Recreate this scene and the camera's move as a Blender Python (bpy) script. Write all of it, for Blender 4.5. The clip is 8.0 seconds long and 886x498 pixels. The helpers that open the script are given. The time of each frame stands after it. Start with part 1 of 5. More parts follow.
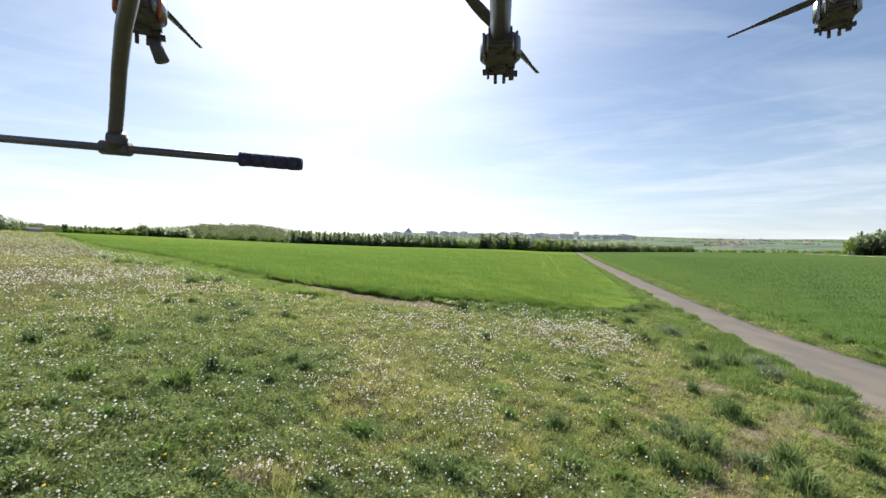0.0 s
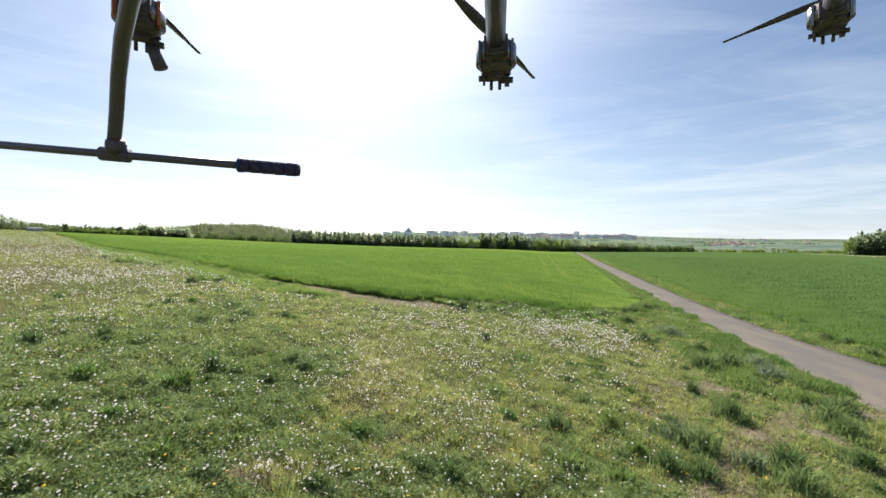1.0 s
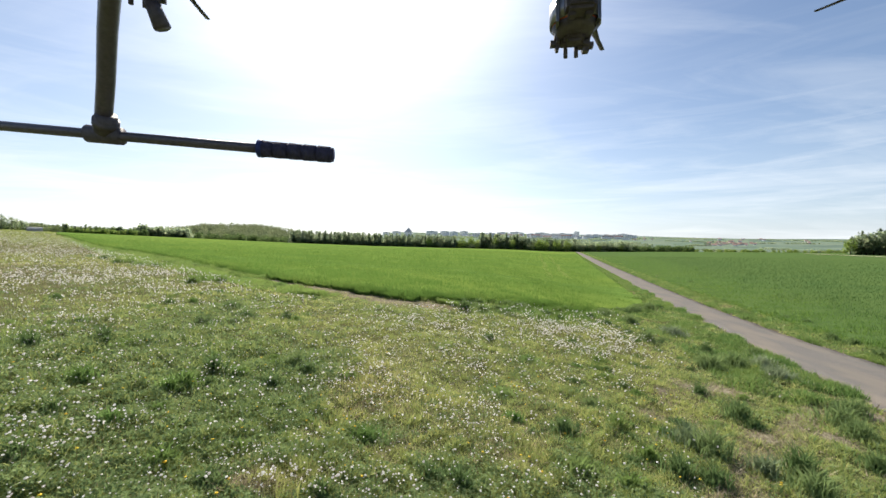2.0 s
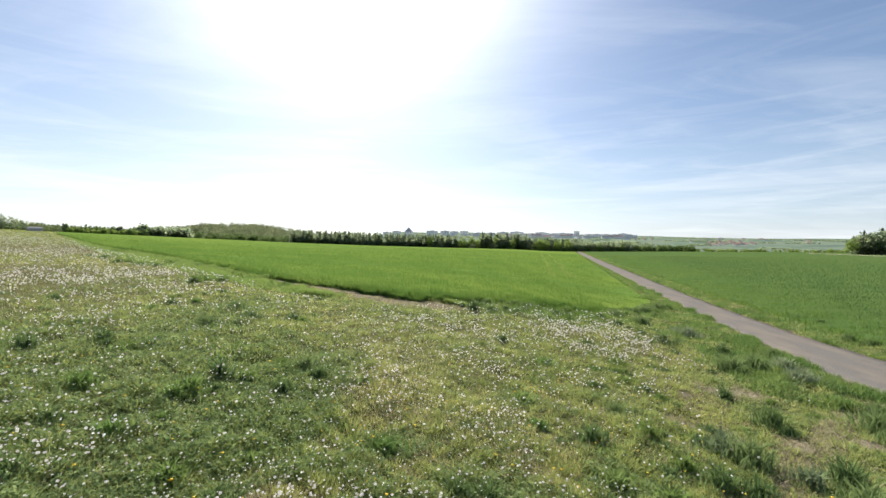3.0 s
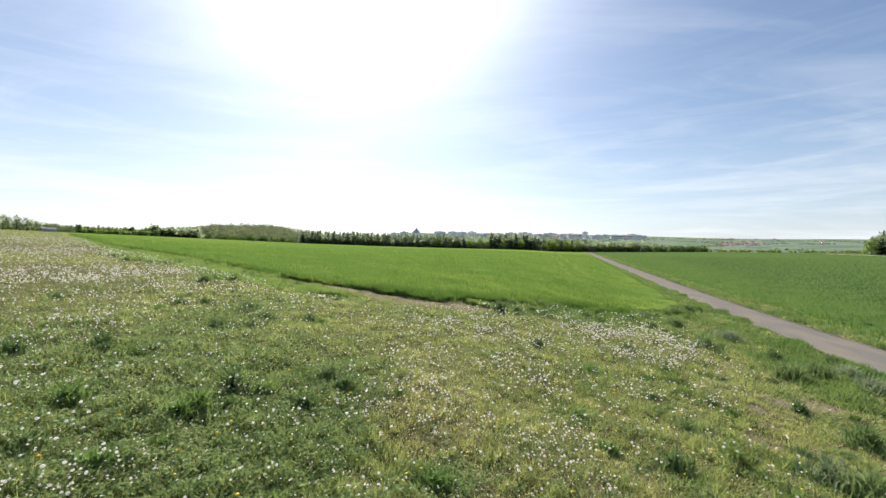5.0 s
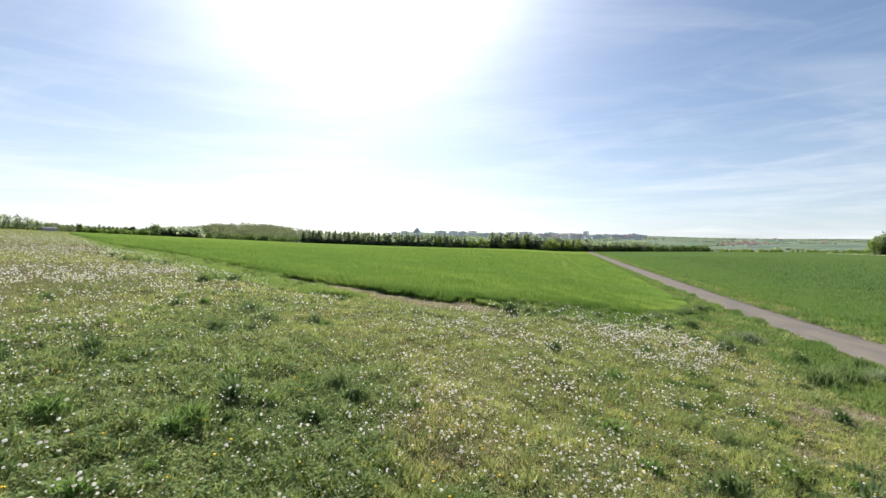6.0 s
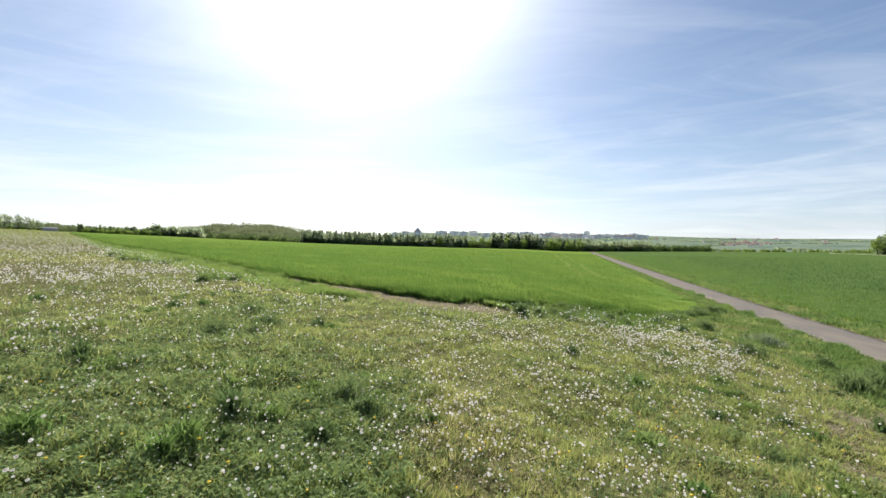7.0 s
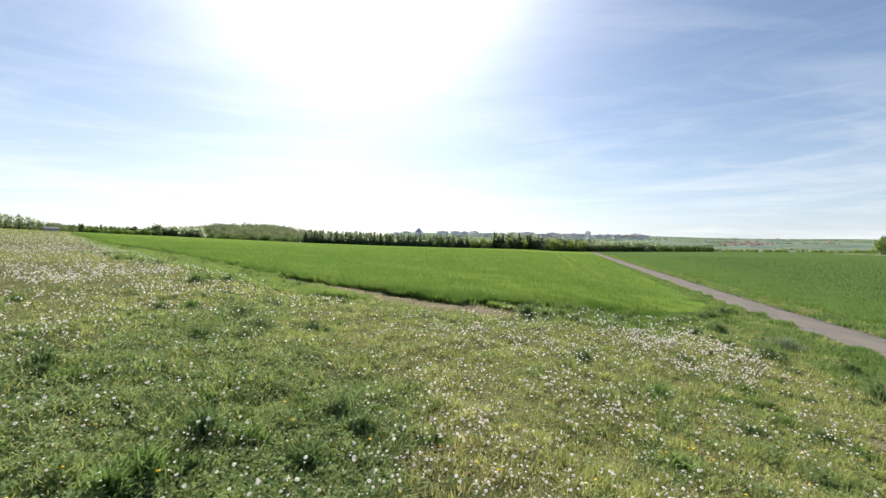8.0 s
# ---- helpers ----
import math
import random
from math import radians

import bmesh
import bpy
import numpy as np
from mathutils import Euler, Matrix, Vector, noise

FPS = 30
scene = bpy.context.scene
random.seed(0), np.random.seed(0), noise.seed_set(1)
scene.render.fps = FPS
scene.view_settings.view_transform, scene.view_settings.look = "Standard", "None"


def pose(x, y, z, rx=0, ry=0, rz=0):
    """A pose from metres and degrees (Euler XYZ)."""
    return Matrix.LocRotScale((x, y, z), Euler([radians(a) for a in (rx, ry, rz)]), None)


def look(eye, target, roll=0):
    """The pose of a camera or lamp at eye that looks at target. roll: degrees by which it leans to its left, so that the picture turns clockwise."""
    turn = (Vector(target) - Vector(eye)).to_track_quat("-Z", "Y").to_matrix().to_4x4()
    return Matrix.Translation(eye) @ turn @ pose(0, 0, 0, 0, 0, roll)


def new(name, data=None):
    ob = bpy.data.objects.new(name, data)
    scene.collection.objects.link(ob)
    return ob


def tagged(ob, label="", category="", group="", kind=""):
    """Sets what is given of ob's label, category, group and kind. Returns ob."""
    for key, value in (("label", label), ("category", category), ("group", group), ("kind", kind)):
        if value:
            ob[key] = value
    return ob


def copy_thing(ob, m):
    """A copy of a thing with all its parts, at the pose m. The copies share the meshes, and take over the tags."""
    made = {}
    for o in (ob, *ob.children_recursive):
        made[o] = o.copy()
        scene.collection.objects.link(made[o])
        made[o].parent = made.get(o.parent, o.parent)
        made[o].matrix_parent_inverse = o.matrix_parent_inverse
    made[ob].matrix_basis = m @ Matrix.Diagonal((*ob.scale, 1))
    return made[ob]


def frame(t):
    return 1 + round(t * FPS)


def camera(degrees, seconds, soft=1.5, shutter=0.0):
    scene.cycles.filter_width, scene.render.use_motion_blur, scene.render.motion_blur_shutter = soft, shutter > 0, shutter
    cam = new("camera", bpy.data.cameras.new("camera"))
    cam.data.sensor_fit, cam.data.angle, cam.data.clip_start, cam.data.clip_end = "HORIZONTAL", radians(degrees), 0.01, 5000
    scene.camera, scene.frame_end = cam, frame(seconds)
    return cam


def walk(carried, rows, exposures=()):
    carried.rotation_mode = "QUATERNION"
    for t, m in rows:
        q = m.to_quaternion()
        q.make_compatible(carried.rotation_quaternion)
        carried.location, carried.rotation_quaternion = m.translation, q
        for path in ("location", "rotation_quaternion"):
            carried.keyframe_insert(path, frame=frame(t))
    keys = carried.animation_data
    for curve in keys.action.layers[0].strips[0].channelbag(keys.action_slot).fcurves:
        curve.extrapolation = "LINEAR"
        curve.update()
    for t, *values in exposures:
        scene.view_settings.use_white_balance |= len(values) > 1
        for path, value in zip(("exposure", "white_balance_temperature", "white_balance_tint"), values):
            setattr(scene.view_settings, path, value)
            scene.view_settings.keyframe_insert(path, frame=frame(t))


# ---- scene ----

# ------------------------------------------------------------------ camera
EYE = 2.8
cam = camera(94.9, 8.0)
# seconds; metres; turn, pitch and lean in degrees
ROWS = [
    (0.0, 0.0400, -0.0080, 2.8100, 0.000, -0.299, -1.571),
    (0.5, 0.0460, -0.0140, 2.8140, 0.007, -0.332, -1.579),
    (1.0, 0.0460, -0.0140, 2.8190, 0.015, -0.340, -1.582),
    (1.5, 0.0350, 0.0050, 2.8230, 0.017, -0.338, -1.581),
    (3.0, -0.3424, 0.4774, 2.7787, 0.034, -0.382, -1.556),
    (3.5, -0.4977, 0.6677, 2.7351, 0.055, -0.363, -1.535),
    (4.0, -0.6401, 0.8848, 2.7041, 0.319, -0.331, -1.518),
    (4.5, -0.7544, 1.1272, 2.6697, 0.943, -0.285, -1.525),
    (6.0, -1.1509, 1.9116, 2.5840, 1.187, -0.368, -1.566),
    (6.5, -1.2739, 2.1363, 2.5710, 1.248, -0.359, -1.555),
    (7.0, -1.3727, 2.3687, 2.5459, 1.288, -0.362, -1.552),
    (7.5, -1.4169, 2.6370, 2.5257, 1.359, -0.347, -1.570),
    (8.0, -1.4351, 2.9647, 2.5013, 1.430, -0.351, -1.580),
]
walk(cam, [(t, pose(x, y, z, 90 + p, r, w)) for t, x, y, z, w, p, r in ROWS], exposures=((0.0, 0.75), (1.5, 0.75), (3.0, 0.72), (8.0, 0.71)))

# ------------------------------------------------------------------ sky, sun
SUN_AZ, SUN_EL = radians(-14.0), radians(42.0)      # azimuth from straight ahead (+y), to the right positive
world = bpy.data.worlds.new("sky")
scene.world = world
world.use_nodes = True
wn, wl = world.node_tree.nodes, world.node_tree.links
wn.clear()
w_out = wn.new("ShaderNodeOutputWorld")
w_bg = wn.new("ShaderNodeBackground")
w_bg.inputs["Strength"].default_value = 0.071
sky = wn.new("ShaderNodeTexSky")
sky.sky_type = "NISHITA"
sky.sun_disc = False
sky.sun_elevation, sky.sun_rotation = SUN_EL, SUN_AZ
sky.altitude, sky.air_density, sky.dust_density, sky.ozone_density = 300, 1.0, 0.9, 2.5
# thin cirrus, on a plane high over the place, and the pale veil of a hazy day along the horizon
w_tc = wn.new("ShaderNodeTexCoord")
w_sep = wn.new("ShaderNodeSeparateXYZ")
wl.new(w_tc.outputs["Generated"], w_sep.inputs[0])


def w_math(op, a, b, c=0.0):
    q = wn.new("ShaderNodeMath")
    q.operation = op
    for i, v in enumerate((a, b, c)):
        if isinstance(v, (int, float)):
            q.inputs[i].default_value = v
        else:
            wl.new(v, q.inputs[i])
    return q.outputs[0]


w_up = w_math("MAXIMUM", w_sep.outputs["Z"], 0.0)
w_den = w_math("ADD", w_up, 0.12)
w_vec = wn.new("ShaderNodeCombineXYZ")
wl.new(w_math("DIVIDE", w_sep.outputs["X"], w_den), w_vec.inputs[0])
wl.new(w_math("MULTIPLY", w_math("DIVIDE", w_sep.outputs["Y"], w_den), 2.6), w_vec.inputs[1])
w_noise = wn.new("ShaderNodeTexNoise")
w_noise.inputs["Scale"].default_value, w_noise.inputs["Detail"].default_value = 0.75, 9.0
w_noise.inputs["Roughness"].default_value, w_noise.inputs["Distortion"].default_value = 0.62, 0.7
wl.new(w_vec.outputs[0], w_noise.inputs["Vector"])
w_cl = wn.new("ShaderNodeMapRange")
w_cl.inputs["From Min"].default_value, w_cl.inputs["From Max"].default_value = 0.47, 0.80
wl.new(w_noise.outputs["Fac"], w_cl.inputs["Value"])
# long streaks of cirrus low over the horizon
w_az = w_math("ARCTAN2", w_sep.outputs["X"], w_sep.outputs["Y"])
w_str = wn.new("ShaderNodeCombineXYZ")
wl.new(w_math("MULTIPLY", w_az, 2.2), w_str.inputs[0])
wl.new(w_math("MULTIPLY", w_math("SUBTRACT", w_up, w_math("MULTIPLY", w_az, 0.035)), 26.0), w_str.inputs[1])
w_wisp = wn.new("ShaderNodeTexNoise")
w_wisp.inputs["Scale"].default_value, w_wisp.inputs["Detail"].default_value = 1.0, 8.0
w_wisp.inputs["Roughness"].default_value, w_wisp.inputs["Distortion"].default_value = 0.6, 0.9
wl.new(w_str.outputs[0], w_wisp.inputs["Vector"])
w_thin = wn.new("ShaderNodeMapRange")
w_thin.inputs["From Min"].default_value, w_thin.inputs["From Max"].default_value = 0.46, 0.74
wl.new(w_wisp.outputs["Fac"], w_thin.inputs["Value"])
w_low = w_math("MULTIPLY", w_thin.outputs["Result"], w_math("POWER", w_math("SUBTRACT", 1.0, w_up), 5.0))
w_veil = w_math("MULTIPLY", w_math("POWER", w_math("SUBTRACT", 1.0, w_up), 7.0), 0.75)
w_mix1 = wn.new("ShaderNodeMix")
w_mix1.data_type = "RGBA"
wl.new(w_veil, w_mix1.inputs["Factor"])
wl.new(sky.outputs[0], w_mix1.inputs["A"])
w_mix1.inputs["B"].default_value = (6.5, 7.1, 8.2, 1)
w_mix2 = wn.new("ShaderNodeMix")
w_mix2.data_type = "RGBA"
wl.new(w_math("MINIMUM", w_math("ADD", w_math("MULTIPLY", w_cl.outputs["Result"], 0.26), w_math("MULTIPLY", w_low, 0.85)), 0.85), w_mix2.inputs["Factor"])
wl.new(w_mix1.outputs["Result"], w_mix2.inputs["A"])
w_mix2.inputs["B"].default_value = (9.0, 9.4, 9.8, 1)
# the bright aureole that thin cirrus makes round the sun
w_dot = wn.new("ShaderNodeVectorMath")
w_dot.operation = "DOT_PRODUCT"
wl.new(w_tc.outputs["Generated"], w_dot.inputs[0])
w_dot.inputs[1].default_value = (math.sin(SUN_AZ) * math.cos(SUN_EL), math.cos(SUN_AZ) * math.cos(SUN_EL), math.sin(SUN_EL))
w_cos = w_math("MAXIMUM", w_dot.outputs["Value"], 0.0)
w_glow = w_math("ADD", w_math("MULTIPLY", w_math("POWER", w_cos, 11.0), 4.6), w_math("MULTIPLY", w_math("POWER", w_cos, 26.0), 9.0))
# the lit haze low under the sun
w_glow = w_math("ADD", w_glow, w_math("MULTIPLY", w_math("MULTIPLY", w_math("POWER", w_math("SUBTRACT", 1.0, w_up), 9.0), w_math("POWER", w_cos, 5.0)), 13.0))
w_add = wn.new("ShaderNodeMix")
w_add.data_type, w_add.blend_type = "RGBA", "ADD"
w_add.inputs["Factor"].default_value = 1.0
wl.new(w_mix2.outputs["Result"], w_add.inputs["A"])
wl.new(w_glow, w_add.inputs["B"])
wl.new(w_add.outputs["Result"], w_bg.inputs["Color"])
wl.new(w_bg.outputs[0], w_out.inputs["Surface"])

sun = new("sun", bpy.data.lights.new("sun", "SUN"))
sun.data.energy, sun.data.angle, sun.data.color = 5.5, radians(0.6), (1.0, 0.93, 0.80)
sun.matrix_world = look((0, 0, 60), Vector((0, 0, 60)) - 50 * Vector((math.sin(SUN_AZ) * math.cos(SUN_EL), math.cos(SUN_AZ) * math.cos(SUN_EL), math.sin(SUN_EL))))

# ------------------------------------------------------------------ materials
def material(name, stops, scale=4.0, detail=6.0, rough=0.8, island=0.0, bump=0.0, bump_scale=30.0, translucent=0.0,
             patches=None, patch_scale=0.3, stretch=1.0, metal=0.0, spec=0.3, obj_random=0.0):
    """A surface whose colour runs through stops by a fine noise, leans to a second colour in large patches, and varies piece by piece."""
    m = bpy.data.materials.new(name)
    m.use_nodes = True
    n, l = m.node_tree.nodes, m.node_tree.links
    n.clear()
    out = n.new("ShaderNodeOutputMaterial")
    bsdf = n.new("ShaderNodeBsdfPrincipled")
    bsdf.inputs["Roughness"].default_value = rough
    bsdf.inputs["Metallic"].default_value = metal
    bsdf.inputs["Specular IOR Level"].default_value = spec
    geo = n.new("ShaderNodeNewGeometry")
    tex = n.new("ShaderNodeTexNoise")
    tex.inputs["Scale"].default_value, tex.inputs["Detail"].default_value = scale, detail
    tex.inputs["Roughness"].default_value = 0.65
    place = geo.outputs["Position"]
    if stretch != 1.0:
        squeeze = n.new("ShaderNodeVectorMath")
        squeeze.operation = "MULTIPLY"
        squeeze.inputs[1].default_value = (1 / stretch, 1.0, 1.0)
        l.new(place, squeeze.inputs[0])
        place = squeeze.outputs[0]
    l.new(place, tex.inputs["Vector"])
    ramp = n.new("ShaderNodeValToRGB")
    els = ramp.color_ramp.elements
    while len(els) < len(stops):
        els.new(0.5)
    for e, (p, c) in zip(els, stops):
        e.position, e.color = p, (*c, 1)
    fac = tex.outputs["Fac"]
    if island or obj_random:
        if island:
            rnd = geo.outputs["Random Per Island"]
        else:
            rnd = n.new("ShaderNodeObjectInfo").outputs["Random"]
        mr = n.new("ShaderNodeMath")
        mr.operation = "MULTIPLY_ADD"
        mr.inputs[1].default_value = island or obj_random
        mr.inputs[2].default_value = -0.5 * (island or obj_random)
        l.new(rnd, mr.inputs[0])
        ad = n.new("ShaderNodeMath")
        ad.operation = "ADD"
        l.new(fac, ad.inputs[0])
        l.new(mr.outputs[0], ad.inputs[1])
        fac = ad.outputs[0]
    l.new(fac, ramp.inputs["Fac"])
    color = ramp.outputs["Color"]
    if patches:
        big = n.new("ShaderNodeTexNoise")
        big.inputs["Scale"].default_value, big.inputs["Detail"].default_value = patch_scale, 3.0
        l.new(place, big.inputs["Vector"])
        rmp = n.new("ShaderNodeMapRange")
        rmp.inputs["From Min"].default_value, rmp.inputs["From Max"].default_value = 0.42, 0.62
        l.new(big.outputs["Fac"], rmp.inputs["Value"])
        mix = n.new("ShaderNodeMix")
        mix.data_type = "RGBA"
        l.new(rmp.outputs["Result"], mix.inputs["Factor"])
        l.new(color, mix.inputs["A"])
        mix.inputs["B"].default_value = (*patches, 1)
        color = mix.outputs["Result"]
    l.new(color, bsdf.inputs["Base Color"])
    if bump:
        bt = n.new("ShaderNodeTexNoise")
        bt.inputs["Scale"].default_value, bt.inputs["Detail"].default_value = bump_scale, 6.0
        l.new(geo.outputs["Position"], bt.inputs["Vector"])
        bn = n.new("ShaderNodeBump")
        bn.inputs["Strength"].default_value, bn.inputs["Distance"].default_value = bump, 0.05
        l.new(bt.outputs["Fac"], bn.inputs["Height"])
        l.new(bn.outputs["Normal"], bsdf.inputs["Normal"])
    surface = bsdf.outputs[0]
    if translucent:
        tr = n.new("ShaderNodeBsdfTranslucent")
        l.new(color, tr.inputs["Color"])
        mx = n.new("ShaderNodeMixShader")
        mx.inputs["Fac"].default_value = translucent
        l.new(surface, mx.inputs[1])
        l.new(tr.outputs[0], mx.inputs[2])
        surface = mx.outputs[0]
    l.new(surface, out.inputs["Surface"])
    return m


M_GROUND = material("meadow_floor", [(0.25, (0.056, 0.065, 0.028)), (0.45, (0.106, 0.113, 0.048)), (0.6, (0.162, 0.160, 0.076)), (0.78, (0.224, 0.184, 0.115))], scale=11, bump=1.0, bump_scale=26, patches=(0.112, 0.135, 0.052), patch_scale=0.45, spec=0.0)
M_GRASS = material("meadow_grass", [(0.2, (0.248, 0.302, 0.095)), (0.5, (0.420, 0.444, 0.155)), (0.8, (0.592, 0.545, 0.262))], scale=0.9, island=0.5, translucent=0.5, patches=(0.386, 0.429, 0.138), patch_scale=0.35, rough=0.7, spec=0.0)
M_LEAF = material("broad_leaf", [(0.2, (0.120, 0.182, 0.076)), (0.5, (0.212, 0.295, 0.124)), (0.8, (0.325, 0.400, 0.185))], scale=1.2, island=0.6, translucent=0.5, rough=0.6, spec=0.0)
M_TUFT = material("coarse_grass", [(0.2, (0.080, 0.135, 0.052)), (0.5, (0.140, 0.210, 0.078)), (0.8, (0.220, 0.290, 0.115))], scale=2.0, island=0.5, translucent=0.42, rough=0.7, spec=0.0)
M_STRAW = material("dry_grass", [(0.2, (0.25, 0.20, 0.13)), (0.5, (0.36, 0.30, 0.20)), (0.8, (0.47, 0.41, 0.30))], scale=2, island=0.6, translucent=0.3, spec=0.0)
M_CROP = material("young_wheat", [(0.2, (0.085, 0.159, 0.034)), (0.5, (0.154, 0.249, 0.053)), (0.8, (0.239, 0.320, 0.077))], scale=0.8, island=0.5, translucent=0.5, patches=(0.126, 0.218, 0.048), patch_scale=0.30, stretch=2.5, rough=0.6, spec=0.0)
M_CROP_FAR = material("wheat_canopy", [(0.28, (0.046, 0.098, 0.022)), (0.43, (0.077, 0.142, 0.033)), (0.56, (0.113, 0.182, 0.043)), (0.72, (0.159, 0.217, 0.053))], scale=1.5, detail=10, bump=1.0, bump_scale=9, patches=(0.138, 0.196, 0.040), patch_scale=0.07, stretch=5.0, spec=0.0)
M_BARLEY_FAR = material("barley_canopy", [(0.3, (0.037, 0.074, 0.026)), (0.45, (0.059, 0.104, 0.034)), (0.58, (0.084, 0.130, 0.042)), (0.72, (0.116, 0.155, 0.048))], scale=1.6, detail=10, stretch=5.0, bump=1.0, bump_scale=9, patches=(0.072, 0.114, 0.036), patch_scale=0.05, spec=0.0)
M_BARLEY = material("young_barley", [(0.2, (0.054, 0.109, 0.037)), (0.5, (0.097, 0.168, 0.055)), (0.8, (0.154, 0.222, 0.071))], scale=1.5, island=0.7, translucent=0.4, rough=0.6, spec=0.0)
M_MARGIN = material("field_margin_grass", [(0.2, (0.124, 0.204, 0.054)), (0.5, (0.225, 0.330, 0.093)), (0.8, (0.334, 0.434, 0.163))], scale=0.8, island=0.6, translucent=0.5, patches=(0.256, 0.348, 0.098), patch_scale=0.4, rough=0.7, spec=0.0)
M_THATCH = material("withered_turf", [(0.2, (0.165, 0.150, 0.085)), (0.5, (0.265, 0.240, 0.140)), (0.8, (0.370, 0.335, 0.215))], scale=0.9, island=0.6, translucent=0.35, patches=(0.220, 0.225, 0.105), patch_scale=0.3, rough=0.8, spec=0.0)
M_PATH = material("worn_asphalt", [(0.3, (0.112, 0.107, 0.103)), (0.5, (0.155, 0.147, 0.140)), (0.7, (0.205, 0.193, 0.181))], scale=25, detail=8, bump=0.5, bump_scale=120, patches=(0.190, 0.170, 0.150), patch_scale=0.45, stretch=0.3, rough=0.9, spec=0.0)
M_PUFF = material("seed_head", [(0.2, (0.72, 0.69, 0.68)), (0.5, (0.84, 0.81, 0.80)), (0.8, (0.92, 0.90, 0.89))], scale=3, island=0.6, translucent=0.8, rough=1.0, spec=0.0)
M_YELLOW = material("yellow_petal", [(0.2, (0.75, 0.45, 0.02)), (0.8, (0.85, 0.62, 0.05))], scale=3, island=0.6, rough=0.7)
M_STEM = material("flower_stem", [(0.2, (0.16, 0.17, 0.06)), (0.8, (0.25, 0.20, 0.10))], scale=3, island=0.6, spec=0.0)
# needles paled and blued: the haze of distance is put into their colour
M_PINE_HAZE = material("hazed_pine_needles", [(0.2, (0.1392, 0.1992, 0.1348)), (0.5, (0.2532, 0.3099, 0.1947)), (0.8, (0.3795, 0.4206, 0.2397))], scale=0.25, island=0.6, translucent=0.85, spec=0.0)
M_SPRING = material("spring_leaves", [(0.2, (0.150, 0.225, 0.055)), (0.5, (0.235, 0.320, 0.080)), (0.8, (0.330, 0.410, 0.120))], scale=0.25, island=0.6, translucent=0.5, spec=0.0)
# pale beech green, with extra blue in the colour as distance haze
M_BEECH = material("beech_leaves", [(0.2, (0.158, 0.194, 0.104)), (0.5, (0.234, 0.270, 0.147)), (0.8, (0.324, 0.351, 0.195))], scale=0.1, island=0.6, translucent=0.4, spec=0.0)
M_BARK = material("bark", [(0.3, (0.07, 0.05, 0.035)), (0.7, (0.13, 0.095, 0.07))], scale=8, bump=0.6)
# both drone blacks lifted for lens flare, tinted purple to cancel green bounce light
M_CARBON = material("carbon_tube", [(0.3, (0.048, 0.042, 0.058)), (0.7, (0.088, 0.078, 0.104))], scale=200, rough=0.35, spec=0.5)
M_BLACK = material("black_plastic", [(0.3, (0.050, 0.044, 0.054)), (0.7, (0.112, 0.100, 0.120))], scale=80, rough=0.55, bump=0.1, bump_scale=300)
M_FOAM = material("foam_rubber", [(0.3, (0.026, 0.025, 0.052)), (0.7, (0.056, 0.054, 0.108))], scale=160, rough=0.9, bump=0.3, bump_scale=400)
M_BLUE = material("blue_band", [(0.3, (0.012, 0.024, 0.1)), (0.7, (0.018, 0.036, 0.15))], scale=60, rough=0.5)
M_ALU = material("brushed_aluminium", [(0.3, (0.225, 0.225, 0.234)), (0.7, (0.2925, 0.2925, 0.3015))], scale=120, metal=0.9, rough=0.35)
M_ORANGE = material("orange_anodised", [(0.3, (0.5, 0.13, 0.05)), (0.7, (0.62, 0.2, 0.08))], scale=80, metal=0.5, rough=0.4)
# pale walls raised to near white: haze over shaded fronts, put into colour
M_WALL = material("pale_plaster", [(0.3, (0.9, 0.888, 0.9)), (0.7, (0.9, 0.9, 0.9))], scale=0.3, obj_random=0.5, spec=0.0)
M_ROOF = material("tile_roof", [(0.3, (0.3, 0.2, 0.17)), (0.7, (0.42, 0.3, 0.26))], scale=0.5, obj_random=0.5, spec=0.0)
# grey roofs and panes lightened too, painting haze over the far town
M_GREYROOF = material("grey_roof", [(0.3, (0.42, 0.42, 0.429)), (0.7, (0.57, 0.56, 0.559))], scale=0.5, obj_random=0.4, spec=0.0)
M_PANE = material("window_glass", [(0.3, (0.352, 0.38, 0.414)), (0.7, (0.528, 0.54, 0.558))], scale=0.5, rough=0.2)
# field colours greyed towards teal, which paints in the haze of distance
M_HILL_HAZE = material("hazed_fields", [(0.36, (0.085, 0.122, 0.098)), (0.46, (0.126, 0.175, 0.132)), (0.54, (0.158, 0.195, 0.145)), (0.60, (0.118, 0.165, 0.130)), (0.68, (0.092, 0.128, 0.108))], scale=0.0035, detail=3, spec=0.0)
M_SHEET = material("plastic_sheeting", [(0.3, (0.372, 0.384, 0.409)), (0.7, (0.444, 0.456, 0.484))], scale=1.5, rough=0.5, translucent=0.4)
M_TRACK = material("sandy_track", [(0.3, (0.42, 0.36, 0.28)), (0.7, (0.55, 0.48, 0.38))], scale=3, spec=0.0)
M_VERGE = material("verge_grass", [(0.2, (0.095, 0.175, 0.052)), (0.5, (0.165, 0.268, 0.080)), (0.8, (0.270, 0.360, 0.125))], scale=0.8, island=0.6, translucent=0.45, patches=(0.200, 0.280, 0.082), patch_scale=0.5, rough=0.7, spec=0.0)
M_BROAD = material("mixed_leaves", [(0.2, (0.081, 0.133, 0.054)), (0.5, (0.130, 0.188, 0.065)), (0.8, (0.195, 0.259, 0.095))], scale=0.25, island=0.6, translucent=0.5, spec=0.0)
